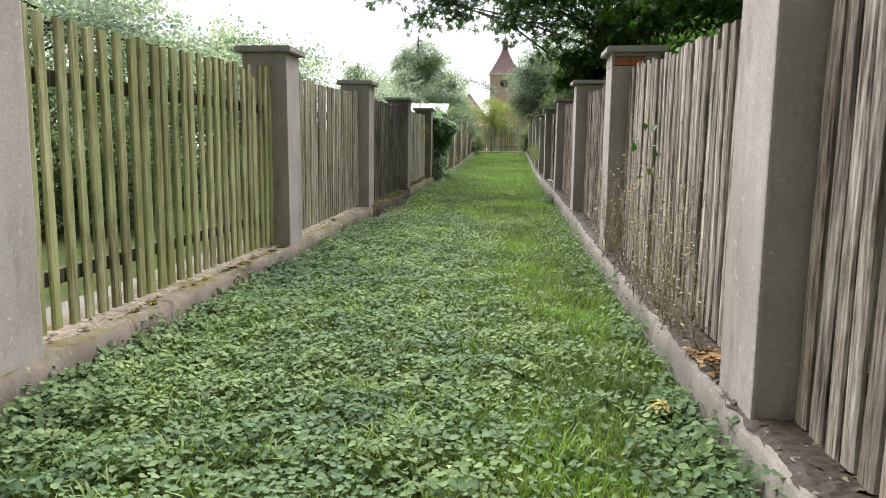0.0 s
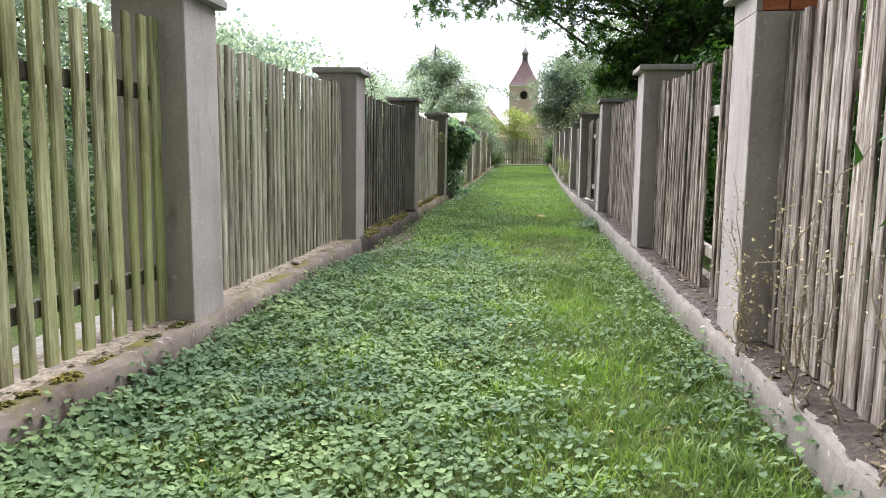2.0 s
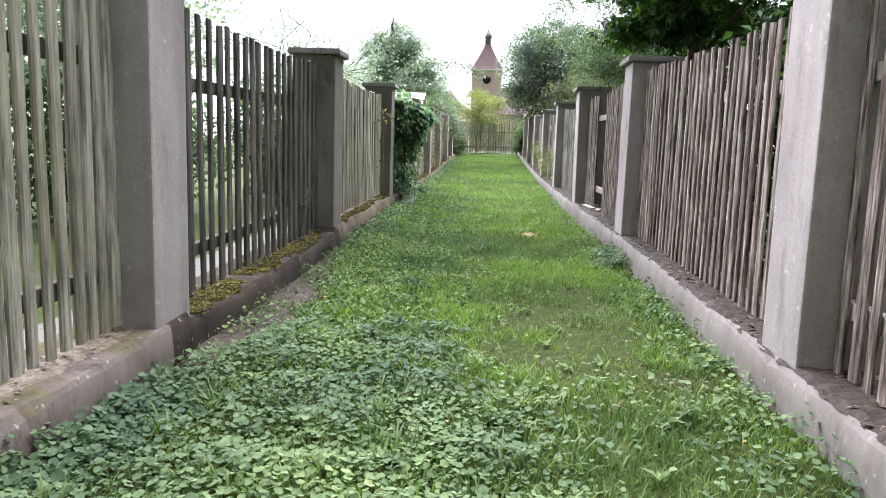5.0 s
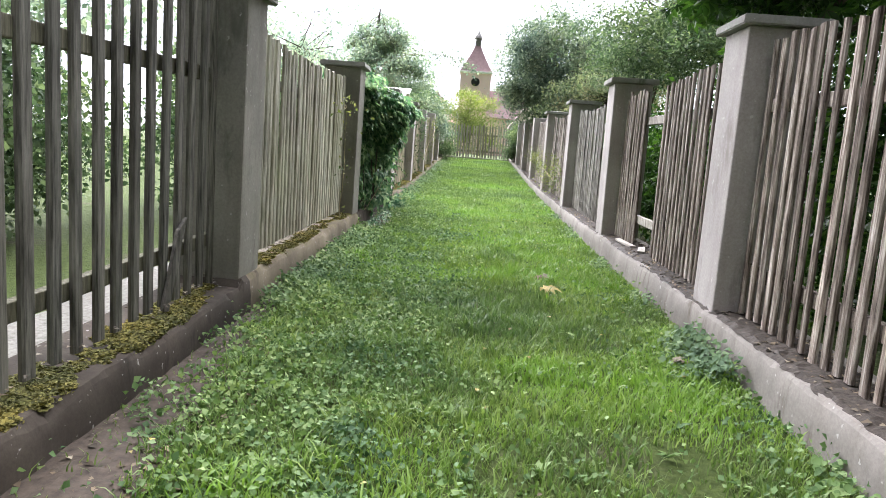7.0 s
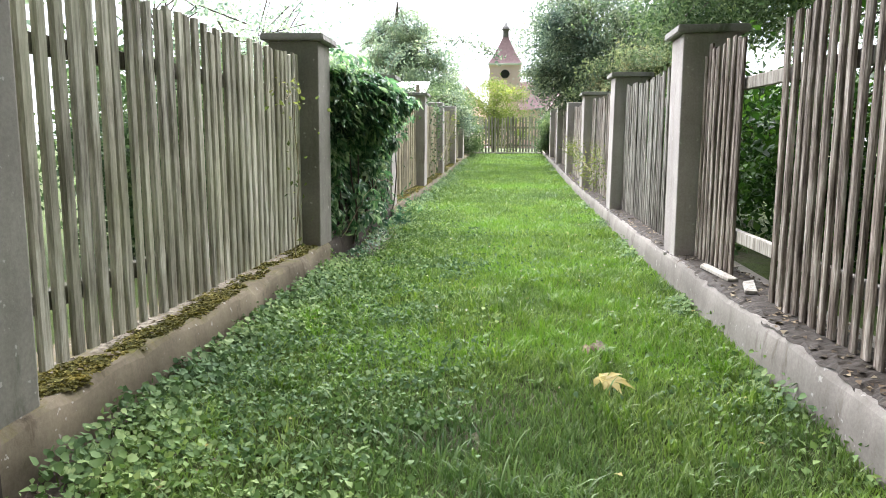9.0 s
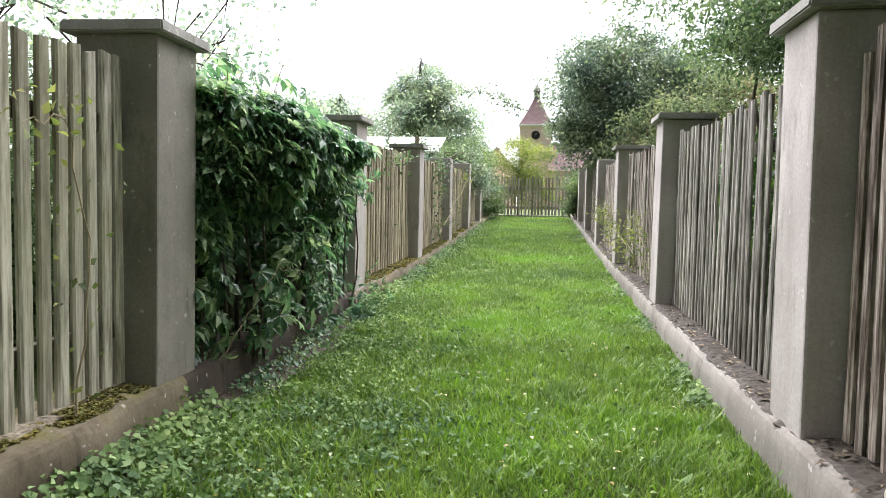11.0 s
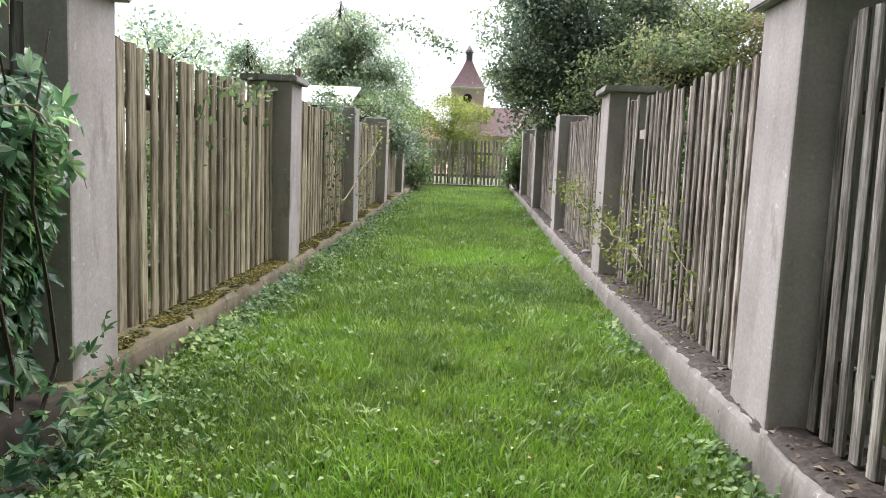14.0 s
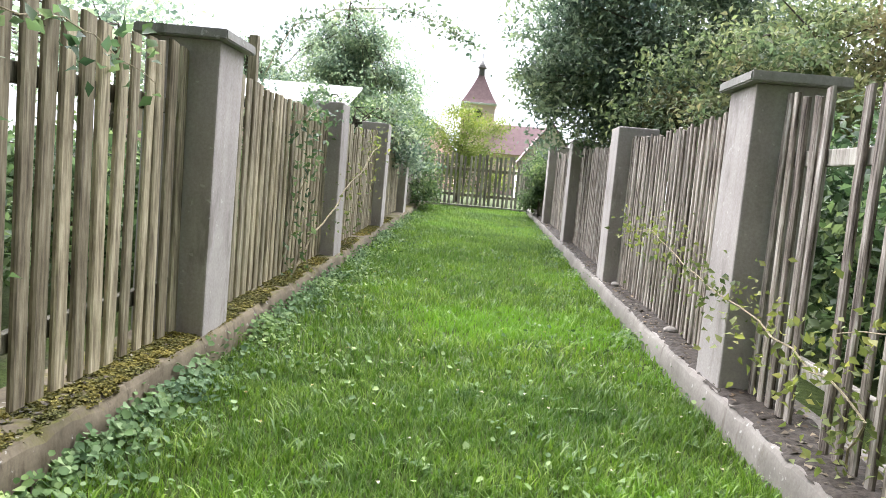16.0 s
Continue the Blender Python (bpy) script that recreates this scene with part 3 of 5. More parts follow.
def leafy(x, y):
    """How far leafy weeds take the place of grass, 0 to 1."""
    edge = np.interp(y, [0, 3, 6, 10.5, 12, 15, 18, 22, 24, 30, 44], [0.3, 0.15, -0.1, -0.35, -0.65, -0.75, -0.95, -1.15, -1.75, -1.9, -2.0])
    wob = 0.4 * soft_noise(x, y, 0.9, 4) + 0.3 * soft_noise(x, y, 3.1, 14)
    left = np.clip((edge + wob - x) / 0.8 + 0.5, 0, 1)
    redge = np.interp(y, [0, 2.5, 5, 8, 12, 14, 17, 24, 26, 44], [0.2, 0.3, 0.4, 0.35, 0.25, 0.4, 0.7, 0.8, 0.65, 0.9])
    right = 0.5 * np.clip((x - redge - 0.9 * wob) / 0.5, 0, 1)
    return np.clip(np.maximum(left, right), 0, 1)


def bare(x, y):
    """Bare earth beside the left wall."""
    lim = np.interp(y, [9.5, 11, 12.5, 14, 15.5, 16.5], [-2.3, -1.9, -1.72, -1.85, -2.0, -2.3])
    creep = np.interp(y, [18.6, 19.4, 20.5, 22.5, 23.2], [-2.3, -1.95, -1.8, -1.9, -2.3])
    return x < np.maximum(lim, creep) + 0.12 * soft_noise(x, y, 3, 8)


def worn(x, y):
    """How far the grass is thinned out to brown earth in a trodden patch, 0 to 1."""
    patch = 2.1 * np.exp(-((x - 0.15) ** 2 / 0.6 + (y - 12.2) ** 2 / 1.5)) + 0.7 * np.exp(-((x - 0.35) ** 2 / 0.3 + (y - 8.3) ** 2 / 4.0))
    return np.clip(patch * (0.55 + 1.3 * soft_noise(x, y, 2.2, 61)), 0, 0.93)


def meadow(name, y0, y1, n, seed, tall, broad, label, mat=GRASS, fade=(0, 0)):
    rng = np.random.default_rng(seed)
    y = rng.uniform(y0, y1, n)
    x = LEFT + 0.02 + rng.random(n) * (RIGHT + ease(y) - 0.03 - LEFT - 0.02)
    keep = (rng.random(n) > leafy(x, y) * 0.5) & ~(bare(x, y) & (rng.random(n) < 0.9))
    keep &= rng.random(n) > worn(x, y)
    x, y = x[keep], y[keep]
    if fade[1]:
        stays = rng.random(len(x)) < np.interp(y + 0.8 * soft_noise(x, y, 0.8, 71), (17.0, 19.0), fade)
        x, y = x[stays], y[stays]
    tuft = 0.5 + 0.5 * soft_noise(x, y, 2.6, 11) + 0.35 * soft_noise(x, y, 9, 2)
    h = tall * (0.65 + 0.8 * np.clip(tuft, 0, 1)) * rng.uniform(0.5, 1.25, len(x))
    a = rng.uniform(0, 2 * math.pi, len(x))
    z = ground_at(x, y)
    pos = np.stack([x, y, z - 0.004], 1)
    lean = rng.uniform(0.2, 1.15, len(x)) * h
    out = np.stack([np.cos(a), np.sin(a), 0 * a], 1)
    ax = np.array([[0, 0, 1.0]]) * h[:, None]
    side = np.stack([-np.sin(a), np.cos(a), 0 * a], 1) * (broad * rng.uniform(0.6, 1.4, len(x)))[:, None]
    blade = [(-0.5, 0, 0), (0.5, 0, 0), (-0.4, 0.55, 0.3), (0.4, 0.55, 0.3), (0, 0.95, 1.0)]
    me = cards(name, pos, ax, side, out * lean[:, None], blade, [(0, 1, 3), (0, 3, 2), (2, 3, 4)], mat)
    tagged(new(name, me), label, "grass", kind="stuff")


meadow("grass", -1.5, 12, 190000, 1, 0.046, 0.0068, "short trampled green grass of the alley")
meadow("grass", 12, 27, 230000, 2, 0.055, 0.0065, "green grass of the alley", GRASS, (1.0, 0.12))
meadow("grass", 16.5, 27, 150000, 4, 0.062, 0.0065, "lush deep green grass of the alley", LUSH_GRASS, (0.05, 1.0))
meadow("grass", 27, 43.3, 90000, 3, 0.07, 0.009, "deep green grass at the far end of the alley", LUSH_GRASS)


def tussocks(name, n, per, y0, y1, seed, label):
    """Loose bunches of longer, broader blades that bend outwards."""
    rng = np.random.default_rng(seed)
    cx, cy = rng.uniform(LEFT + 0.3, RIGHT - 0.15, n), rng.uniform(y0, y1, n)
    x, y = np.repeat(cx, per) + rng.normal(0, 0.05, n * per), np.repeat(cy, per) + rng.normal(0, 0.05, n * per)
    keep = ~bare(x, y) & (x < RIGHT - 0.12) & (x > LEFT + 0.1) & (rng.random(len(x)) > worn(x, y))
    x, y = x[keep], y[keep]
    a = rng.uniform(0, 2 * math.pi, len(x))
    h = rng.uniform(0.05, 0.12, len(x))
    out = np.stack([np.cos(a), np.sin(a), 0 * a], 1) * (h * rng.uniform(0.3, 1.3, len(x)))[:, None]
    side = np.stack([-np.sin(a), np.cos(a), 0 * a], 1) * rng.uniform(0.005, 0.011, len(x))[:, None]
    blade = [(-0.5, 0, 0), (0.5, 0, 0), (-0.5, 0.45, 0.18), (0.5, 0.45, 0.18), (-0.35, 0.8, 0.55), (0.35, 0.8, 0.55), (0, 0.9, 1.0)]
    me = cards(name, np.stack([x, y, ground_at(x, y) - 0.004], 1), np.array([[0, 0, 1.0]]) * h[:, None], side, out, blade, [(0, 1, 3), (0, 3, 2), (2, 3, 5), (2, 5, 4), (4, 5, 6)], GRASS if y1 < 20 else LUSH_GRASS)
    tagged(new(name, me), label, "grass", kind="stuff")


tussocks("grass_tussocks", 420, 26, 1.0, 16.0, 15, "longer grass blades bunched in the lawn")
tussocks("grass_tussocks", 420, 20, 16.0, 30.0, 16, "longer grass blades bunched in the lawn")


def weeds(name, y0, y1, n, seed, size, label, shape=ROUND, faces=ROUND_F, mat=WEED, rise=(0.015, 0.075), clumped=False, up=0.58, width=1.0):
    rng = np.random.default_rng(seed)
    x, y = rng.uniform(LEFT + 0.02, RIGHT - 0.03, n), rng.uniform(y0, y1, n)
    keep = (rng.random(n) < leafy(x, y) ** 1.3 + 0.15 * np.clip(0.3 + 1.8 * soft_noise(x, y, 0.8, 33), 0, 1)) & ~(bare(x, y) & (rng.random(n) < 0.95 - 0.5 * np.clip(2.5 * soft_noise(x, y, 2.4, 91), 0, 1)))
    keep &= rng.random(n) > 0.6 * worn(x, y)
    x, y = x[keep], y[keep]
    if clumped:
        thick = soft_noise(x, y, 5, 44) > rng.uniform(-0.75, 0.15, len(x))
        x, y = x[thick], y[thick]
    mound = np.clip(0.5 + soft_noise(x, y, 4, 21), 0, 1.2)
    z = ground_at(x, y) + rng.uniform(*rise, len(x)) * (0.4 + mound) * (1 + 1.3 * np.exp(-np.minimum(x - LEFT, RIGHT - x) / 0.12))
    ax, side, nr = frames_of(len(x), rng, up, size, width)
    tagged(new(name, cards(name, np.stack([x, y, z], 1), ax, side, nr, shape, faces, mat)), label, "ground plants", kind="stuff")


weeds("ground_ivy", -1.0, 12.0, 95000, 31, (0.015, 0.036), "round-leaved ground ivy carpeting the alley's edge", mat=IVY, up=0.68)
weeds("ground_ivy", 12.0, 24.0, 130000, 32, (0.016, 0.04), "leafy weeds along the alley's edges", LEAF, LEAF_F, rise=(0.01, 0.07), clumped=True, width=0.8, up=0.5)
weeds("ground_ivy", 24.0, 42.0, 42000, 33, (0.02, 0.045), "leafy weeds along the far walls", width=0.8)


def edge_weeds(name, side, y0, y1, n, seed, tall, reach, label, gate=-1.0, mat=WEED):
    """Taller leaves crowding against the foot of a low wall."""
    rng = np.random.default_rng(seed)
    y = rng.uniform(y0, y1, n)
    d = np.abs(rng.normal(0, reach, n)) + 0.02
    x = LEFT + 0.03 + d if side < 0 else RIGHT + ease(y) - 0.05 - d
    keep = soft_noise(x * 0 + side, y, 0.9, seed) > gate
    x, y, d = x[keep], y[keep], d[keep]
    z = ground_at(x, y) + 0.01 + rng.random(len(x)) * tall * np.exp(-d / (reach * 1.6))
    ax, side_, nr = frames_of(len(x), rng, 0.6, (0.02, 0.046), 0.85, np.array([[0.35 if side < 0 else -0.35, -0.1, 0]]))
    tagged(new(name, cards(name, np.stack([x, y, z], 1), ax, side_, nr, ROUND, ROUND_F, mat)), label, "ground plants", kind="stuff")


edge_weeds("edge_weeds", -1, 22.8, 38, 6500, 71, 0.15, 0.1, "leafy weeds crowding the foot of the mossy wall", -0.12)
edge_weeds("edge_weeds", -1, -0.5, 10.8, 6500, 72, 0.13, 0.14, "leafy ground ivy crowding the foot of the wall", mat=IVY)
edge_weeds("edge_weeds", -1, 15.2, 19.6, 2600, 73, 0.13, 0.18, "leafy weeds crowding the foot of the wall")
edge_weeds("creeper_leaves", -1, 19.8, 22.7, 600, 76, 0.12, 0.14, "dark creeper leaves at the foot of the wall", mat=CREEPER)
edge_weeds("edge_weeds", 1, 0.8, 3.6, 1500, 74, 0.1, 0.13, "dark leafy weeds at the foot of the pale wall")
edge_weeds("edge_weeds", 1, 13.4, 15.2, 1500, 78, 0.2, 0.14, "thick clump of leafy ground ivy against the pale wall", 0.0, IVY)
edge_weeds("edge_weeds", 1, 3.6, 40, 9000, 75, 0.1, 0.1, "patches of leafy weeds at the foot of the pale wall", 0.12)


def bare_earth(name, y0, y1, label):
    """A sheet of trodden earth a little above the lawn, with a ragged edge."""
    v, f = [], []
    yy = np.arange(y0, y1, 0.08)
    for y in yy:
        lim = np.interp(y, [9.5, 11, 12.5, 14, 15.5, 16.5], [-2.15, -1.85, -1.66, -1.78, -1.95, -2.15]) if y < 17 else np.interp(y, [18.6, 19.4, 20.5, 22.5, 23.2], [-2.15, -1.9, -1.72, -1.85, -2.15])
        lim += 0.1 * noise.noise((y * 2.3, 1, 1)) + 0.05 * noise.noise((y * 9, 2, 1))
        for i in range(9):
            x = LEFT - 0.02 + (max(lim, LEFT + 0.01) - LEFT + 0.02) * i / 8
            v.append((x, y, land(y) + hum(x, y) + (0.012 if i < 8 else -0.01) + 0.012 * noise.noise((x * 9, y * 9, 4))))
    for j in range(len(yy) - 1):
        for i in range(8):
            f.append((j * 9 + i, j * 9 + i + 1, (j + 1) * 9 + i + 1, (j + 1) * 9 + i))
    me = bpy.data.meshes.new(name)
    me.from_pydata(v, [], f)
    me.materials.append(EARTH)
    tagged(new(name, me), label, "earth", kind="structure")


EARTH = plain("trodden_earth", (0.025, 0.018, 0.012), (0.085, 0.064, 0.047), 20)
bare_earth("bare_earth", 9.6, 16.4, "bare trodden brown earth beside the mossy wall")
bare_earth("bare_earth", 18.6, 23.1, "bare earth under the creeper")


def rosettes(n, seed):
    """Broad-leaved weeds standing out of the grass."""
    rng = np.random.default_rng(seed)
    cx, cy = rng.uniform(LEFT + 0.3, RIGHT - 0.15, n), rng.uniform(0.5, 32, n)
    k = 7
    x, y = np.repeat(cx, k), np.repeat(cy, k)
    a = rng.uniform(0, 2 * math.pi, n * k)
    s = rng.uniform(0.035, 0.085, n * k)[:, None]
    rise = rng.uniform(0.3, 0.9, n * k)
    ax = np.stack([np.cos(a), np.sin(a), rise], 1)
    ax /= np.linalg.norm(ax, axis=1)[:, None]
    side = np.stack([-np.sin(a), np.cos(a), 0 * a], 1)
    nr = np.cross(ax, side)
    me = cards("broad_leaved_weeds", np.stack([x, y, ground_at(x, y) + 0.01], 1), ax * s, side * s * 0.42, nr * s, LEAF, LEAF_F, WEED)
    tagged(new("broad_leaved_weeds", me), "dandelion-like rosettes of long leaves in the grass", "weeds", kind="stuff")


rosettes(420, 41)


def fallen(name, n, seed, size, box_, z_of, mat, label):
    rng = np.random.default_rng(seed)
    x, y = rng.uniform(box_[0], box_[1], n), rng.uniform(box_[2], box_[3], n)
    x = x + np.where(x > RIGHT - 0.12, ease(y), 0)
    ax, side, nr = frames_of(n, rng, 0.85, size, 0.75)
    me = cards(name, np.stack([x, y, z_of(x, y) + rng.uniform(0.004, 0.014, n)], 1), ax, side, nr, LEAF, LEAF_F, mat)
    tagged(new(name, me), label, "fallen leaves", kind="stuff")


def wall_top(x, y):
    return np.interp(y, PY, PZ) + 0.004


def grass_top(x, y):
    return ground_at(x, y) + 0.04


PETAL = foliage("pale_dry_leaves", (0.3, 0.29, 0.2), (0.5, 0.48, 0.36), (0.68, 0.66, 0.52), 0.3, 0.6, glow=(1.0, 1.0, 0.8))
DEAD = foliage("dead_leaves", (0.041, 0.0287, 0.0205), (0.131, 0.0984, 0.0738), (0.295, 0.246, 0.205), 0.05, 0.8)
fallen("fallen_leaves", 5200, 51, (0.02, 0.055), (RIGHT + 0.0, RIGHT + 0.36, 0, 40), wall_top, DEAD, "dry brown leaves lying on the low wall")
fallen("fallen_leaves", 1500, 52, (0.015, 0.04), (LEFT - 0.3, LEFT - 0.06, 0, 36), wall_top, DEAD, "dry leaf crumbs lying on the mossy wall")
fallen("fallen_leaves", 260, 53, (0.02, 0.04), (LEFT + 0.3, RIGHT - 0.1, 0, 36), grass_top, DRY_LEAF, "small pale yellow leaves strewn over the grass")
fallen("fallen_leaves", 170, 58, (0.015, 0.035), (-1.2, RIGHT - 0.15, 17.5, 28), grass_top, PETAL, "small pale dry leaves strewn over the grass")
fallen("fallen_leaves", 700, 54, (0.02, 0.05), (LEFT + 0.02, LEFT + 0.6, 11, 15.6), lambda x, y: ground_at(x, y), DEAD, "brown leaf scraps on bare earth")
fallen("fallen_leaves", 500, 55, (0.02, 0.06), (LEFT + 0.02, LEFT + 0.8, 18.8, 23), lambda x, y: ground_at(x, y), DEAD, "brown leaf scraps under the creeper")


fallen("fallen_leaves", 420, 56, (0.03, 0.06), (RIGHT - 0.02, RIGHT + 0.3, 3.28, 3.8), lambda x, y: wall_top(x, y) + 0.09 * np.exp(-((y - 3.35) / 0.2) ** 2) * np.abs(np.sin(x * 91.7 + y * 57.3)), ORANGE_LEAF, "heap of orange-brown dead leaves at a pillar's foot")


fallen("fallen_leaves", 420, 57, (0.015, 0.035), (-0.5, 0.8, 10.6, 12.9), lambda x, y: ground_at(x, y) + 0.015, DEAD, "brown leaf scraps in thin worn grass")


def lone_leaf(x, y, size, mat, label, seed):
    rng = np.random.default_rng(seed)
    k = 3
    ax, side, nr = frames_of(k, rng, 0.75, (size * 0.8, size), 0.8)
    pos = np.array([[0.0, 0, 0]] * k) + rng.uniform(-0.03, 0.03, (k, 3)) * np.array([1, 1, 0.3])
    ob = new("fallen_leaf", cards("fallen_leaf", pos, ax, side, nr, PALM, PALM_F, mat))
    ob.location = (x, y, land(y) + 0.06)
    tagged(ob, label, "fallen leaf", "large fallen leaves")


lone_leaf(0.01, 16.4, 0.14, DRY_LEAF, "pale yellow fallen maple leaf curled on the grass", 61)
lone_leaf(0.03, 17.0, 0.08, DEAD, "small brown fallen leaf on the grass", 62)
lone_leaf(0.75, 3.35, 0.13, DRY_LEAF, "orange-yellow fallen maple leaf beside the low wall", 63)
lone_leaf(0.62, 14.6, 0.08, DEAD, "brown fallen leaf on short grass", 64)


# ---- moss and earth on the wall tops ----
def top_layer(name, side, x0, x1, y0, y1, mat, seed, label, gate, sink=-0.008):
    """A thin uneven crust on the wall's top, thinning out to ragged edges."""
    v, f = [], []
    k = 9
    yy, uu = np.arange(y0, y1, 0.03), np.linspace(x0, x1, k)
    for y in yy:
        for i, x in enumerate(uu):
            h = 0.016 * (0.55 + noise.noise((x * 22, y * 16, seed))) + gate * (0.5 * noise.noise((x * 2, y * 1.3, seed + 5)) + 0.6 * noise.noise((x * 9, y * 7, seed + 9)) + 0.4 * noise.noise((x * 26, y * 21, seed + 2)))
            h = min(h, 0.016 + 0.008 * noise.noise((x * 60, y * 60, seed)))
            if i in (0, k - 1):
                h -= 0.02
            v.append((x + 0.025 * noise.noise((y * 9, i, seed)) + (float(ease(y)) if side > 0 else 0), y, sill(y) + h + sink))
    for j in range(len(yy) - 1):
        for i in range(k - 1):
            f.append((j * k + i, j * k + i + 1, (j + 1) * k + i + 1, (j + 1) * k + i))
    me = bpy.data.meshes.new(name)
    me.from_pydata(v, [], f)
    me.materials.append(mat)
    tagged(new(name, me), label, "litter", kind="stuff")


CRUMBS = plain("beige_crumbs", (0.09, 0.07, 0.05), (0.34, 0.29, 0.22), 45)
MOSS = foliage("yellow_moss", (0.06, 0.058, 0.018), (0.165, 0.15, 0.045), (0.29, 0.26, 0.09), 0.15, 0.9, 2.0, (1.0, 0.95, 0.4))
top_layer("leaf_mould", 1, RIGHT - 0.02, RIGHT + 0.34, -0.5, 41, LITTER, 3, "dark leaf mould on the low wall", 0.012, 0.006)
top_layer("leaf_crumbs", -1, LEFT - 0.3, LEFT - 0.07, 0.5, 10.9, CRUMBS, 23, "beige leaf crumbs and dust on the wall", 0.014, -0.002)
top_layer("leaf_crumbs", -1, LEFT - 0.3, LEFT - 0.1, 15.4, 23, CRUMBS, 24, "beige leaf crumbs and dust on the wall", 0.016, -0.004)


def moss(x0, x1, y0, y1, n, seed, gate, label, drop=0.0):
    """Cushions of tiny moss tufts on a wall's top and worn edge."""
    rng = np.random.default_rng(seed)
    x, y = rng.uniform(x0, x1, n), rng.uniform(y0, y1, n)
    thick = soft_noise(x, y, 2.2, seed) + 0.7 * soft_noise(x, y, 8, seed + 1) + 0.4 * soft_noise(x, y, 24, seed + 2) - gate
    near = np.minimum((x - x0), (x1 - x)) / 0.06
    thick = thick - 0.5 * np.clip(1 - near, 0, 1)
    x, y, thick = x[thick > 0], y[thick > 0], thick[thick > 0]
    over = np.clip(x - (LEFT - 0.005), 0, 1)
    z = np.interp(y, PY, PZ) - drop + np.clip(thick, 0, 0.6) * 0.011 - over * 1.2 + rng.uniform(-0.004, 0.004, len(x))
    ax, side, nr = frames_of(len(x), rng, 0.62, (0.01, 0.02), 0.85)
    tagged(new("moss", cards("moss", np.stack([x, y, z], 1), ax, side, nr, ROUND, ROUND_F, MOSS)), label, "moss", kind="stuff")


moss(LEFT - 0.28, LEFT + 0.01, 11.4, 14.95, 60000, 13, -0.3, "yellow-green moss cushions on the damp wall's top", 0.05)
moss(LEFT - 0.2, LEFT + 0.01, 15.4, 19.2, 36000, 14, -0.3, "yellow-green moss along the wall's edge")
moss(LEFT - 0.3, LEFT + 0.012, 23.3, 36, 150000, 17, -0.32, "yellow-brown moss covering the wall's top")
moss(LEFT - 0.14, LEFT + 0.005, 3.3, 7.0, 16000, 19, 0.05, "yellow-green moss along the wall's edge")


# ---- trees and shrubs ----
def tree(name, foot, trunk, limbs, crowns, mat, seed, size, label, category="tree", up=0.35, shape=LEAF, faces=LEAF_F, width=0.62, r=(0.16, 0.05)):
    """A tapered trunk with limbs, and a crown of leaf clumps. trunk and limbs are lists of points from the foot; crowns are (centre, radii, clumps, leaves each, spread)."""
    rng = np.random.default_rng(seed)
    thing = new(name)
    thing.location = foot
    bm = bmesh.new()
    tube(bm, trunk, r[0], r[1], 9)
    for pts in limbs:
        tube(bm, pts, r[1] * 0.6, 0.008, 6)
    pos = []
    for centre, radii, nc, per, spread in crowns:
        c, p = clumps(rng, centre, radii, nc, per, spread)
        pos.append(p)
        tip = Vector(trunk[-1])
        for q in c[:: max(1, nc // 14)]:
            q = Vector(q)
            m = tip.lerp(q, 0.5) + Vector(rng.normal(size=3)) * 0.2
            tube(bm, [tip.lerp(Vector(trunk[-2]), rng.uniform(0, 0.6)), m, q], r[1] * 0.5, 0.008, 5)
    part("trunk", bm, BARK, thing)
    p = np.concatenate(pos)
    ax, side, nr = frames_of(len(p), rng, up, size, width)
    crown = new("crown", cards("crown", p, ax, side, nr, shape, faces, mat))
    crown.parent = thing
    tagged(thing, label, category)
    return thing


# the dark maple whose boughs hang over the alley
tree("maple_tree", (2.3, 17.6, land(17.6)), [(0, 0, 0), (0.05, 0, 1.2), (-0.05, 0.1, 2.6), (-0.1, 0, 4.2)],
     [[(-0.05, 0.1, 2.6), (-0.7, -0.3, 3.0), (-1.4, -0.1, 3.25), (-2.2, -0.5, 3.75), (-2.9, -0.3, 4.1), (-4.0, -0.6, 4.5), (-5.0, -0.8, 4.5)], [(0, 0, 2.2), (1.3, -0.8, 3.2), (3, -1.6, 4.2)], [(-0.1, 0, 3.8), (-0.3, 1.8, 4.8), (-0.2, 3.5, 5.2)], [(0, 0, 2.4), (0.4, -2.2, 3.4), (0.3, -4.4, 4.0)]],
     [((-3.1, -0.4, 4.75), (3.0, 1.3, 0.9), 120, 36, 0.25), ((0.6, -0.8, 5.0), (3.2, 3.2, 2.2), 300, 46, 0.34), ((3.8, -0.6, 4.4), (2.6, 3.0, 2.2), 150, 44, 0.36), ((1.0, -3.6, 4.3), (2.0, 2.2, 1.3), 120, 40, 0.3), ((0.6, 0.2, 3.0), (0.9, 1.6, 0.8), 45, 36, 0.25), ((-0.75, -0.9, 2.75), (0.7, 1.3, 0.3), 46, 30, 0.16)],
     MAPLE, 101, (0.10, 0.17), "dark green maple with boughs hanging over the alley", shape=PALM, faces=PALM_F, width=0.85, up=0.3, r=(0.15, 0.06))
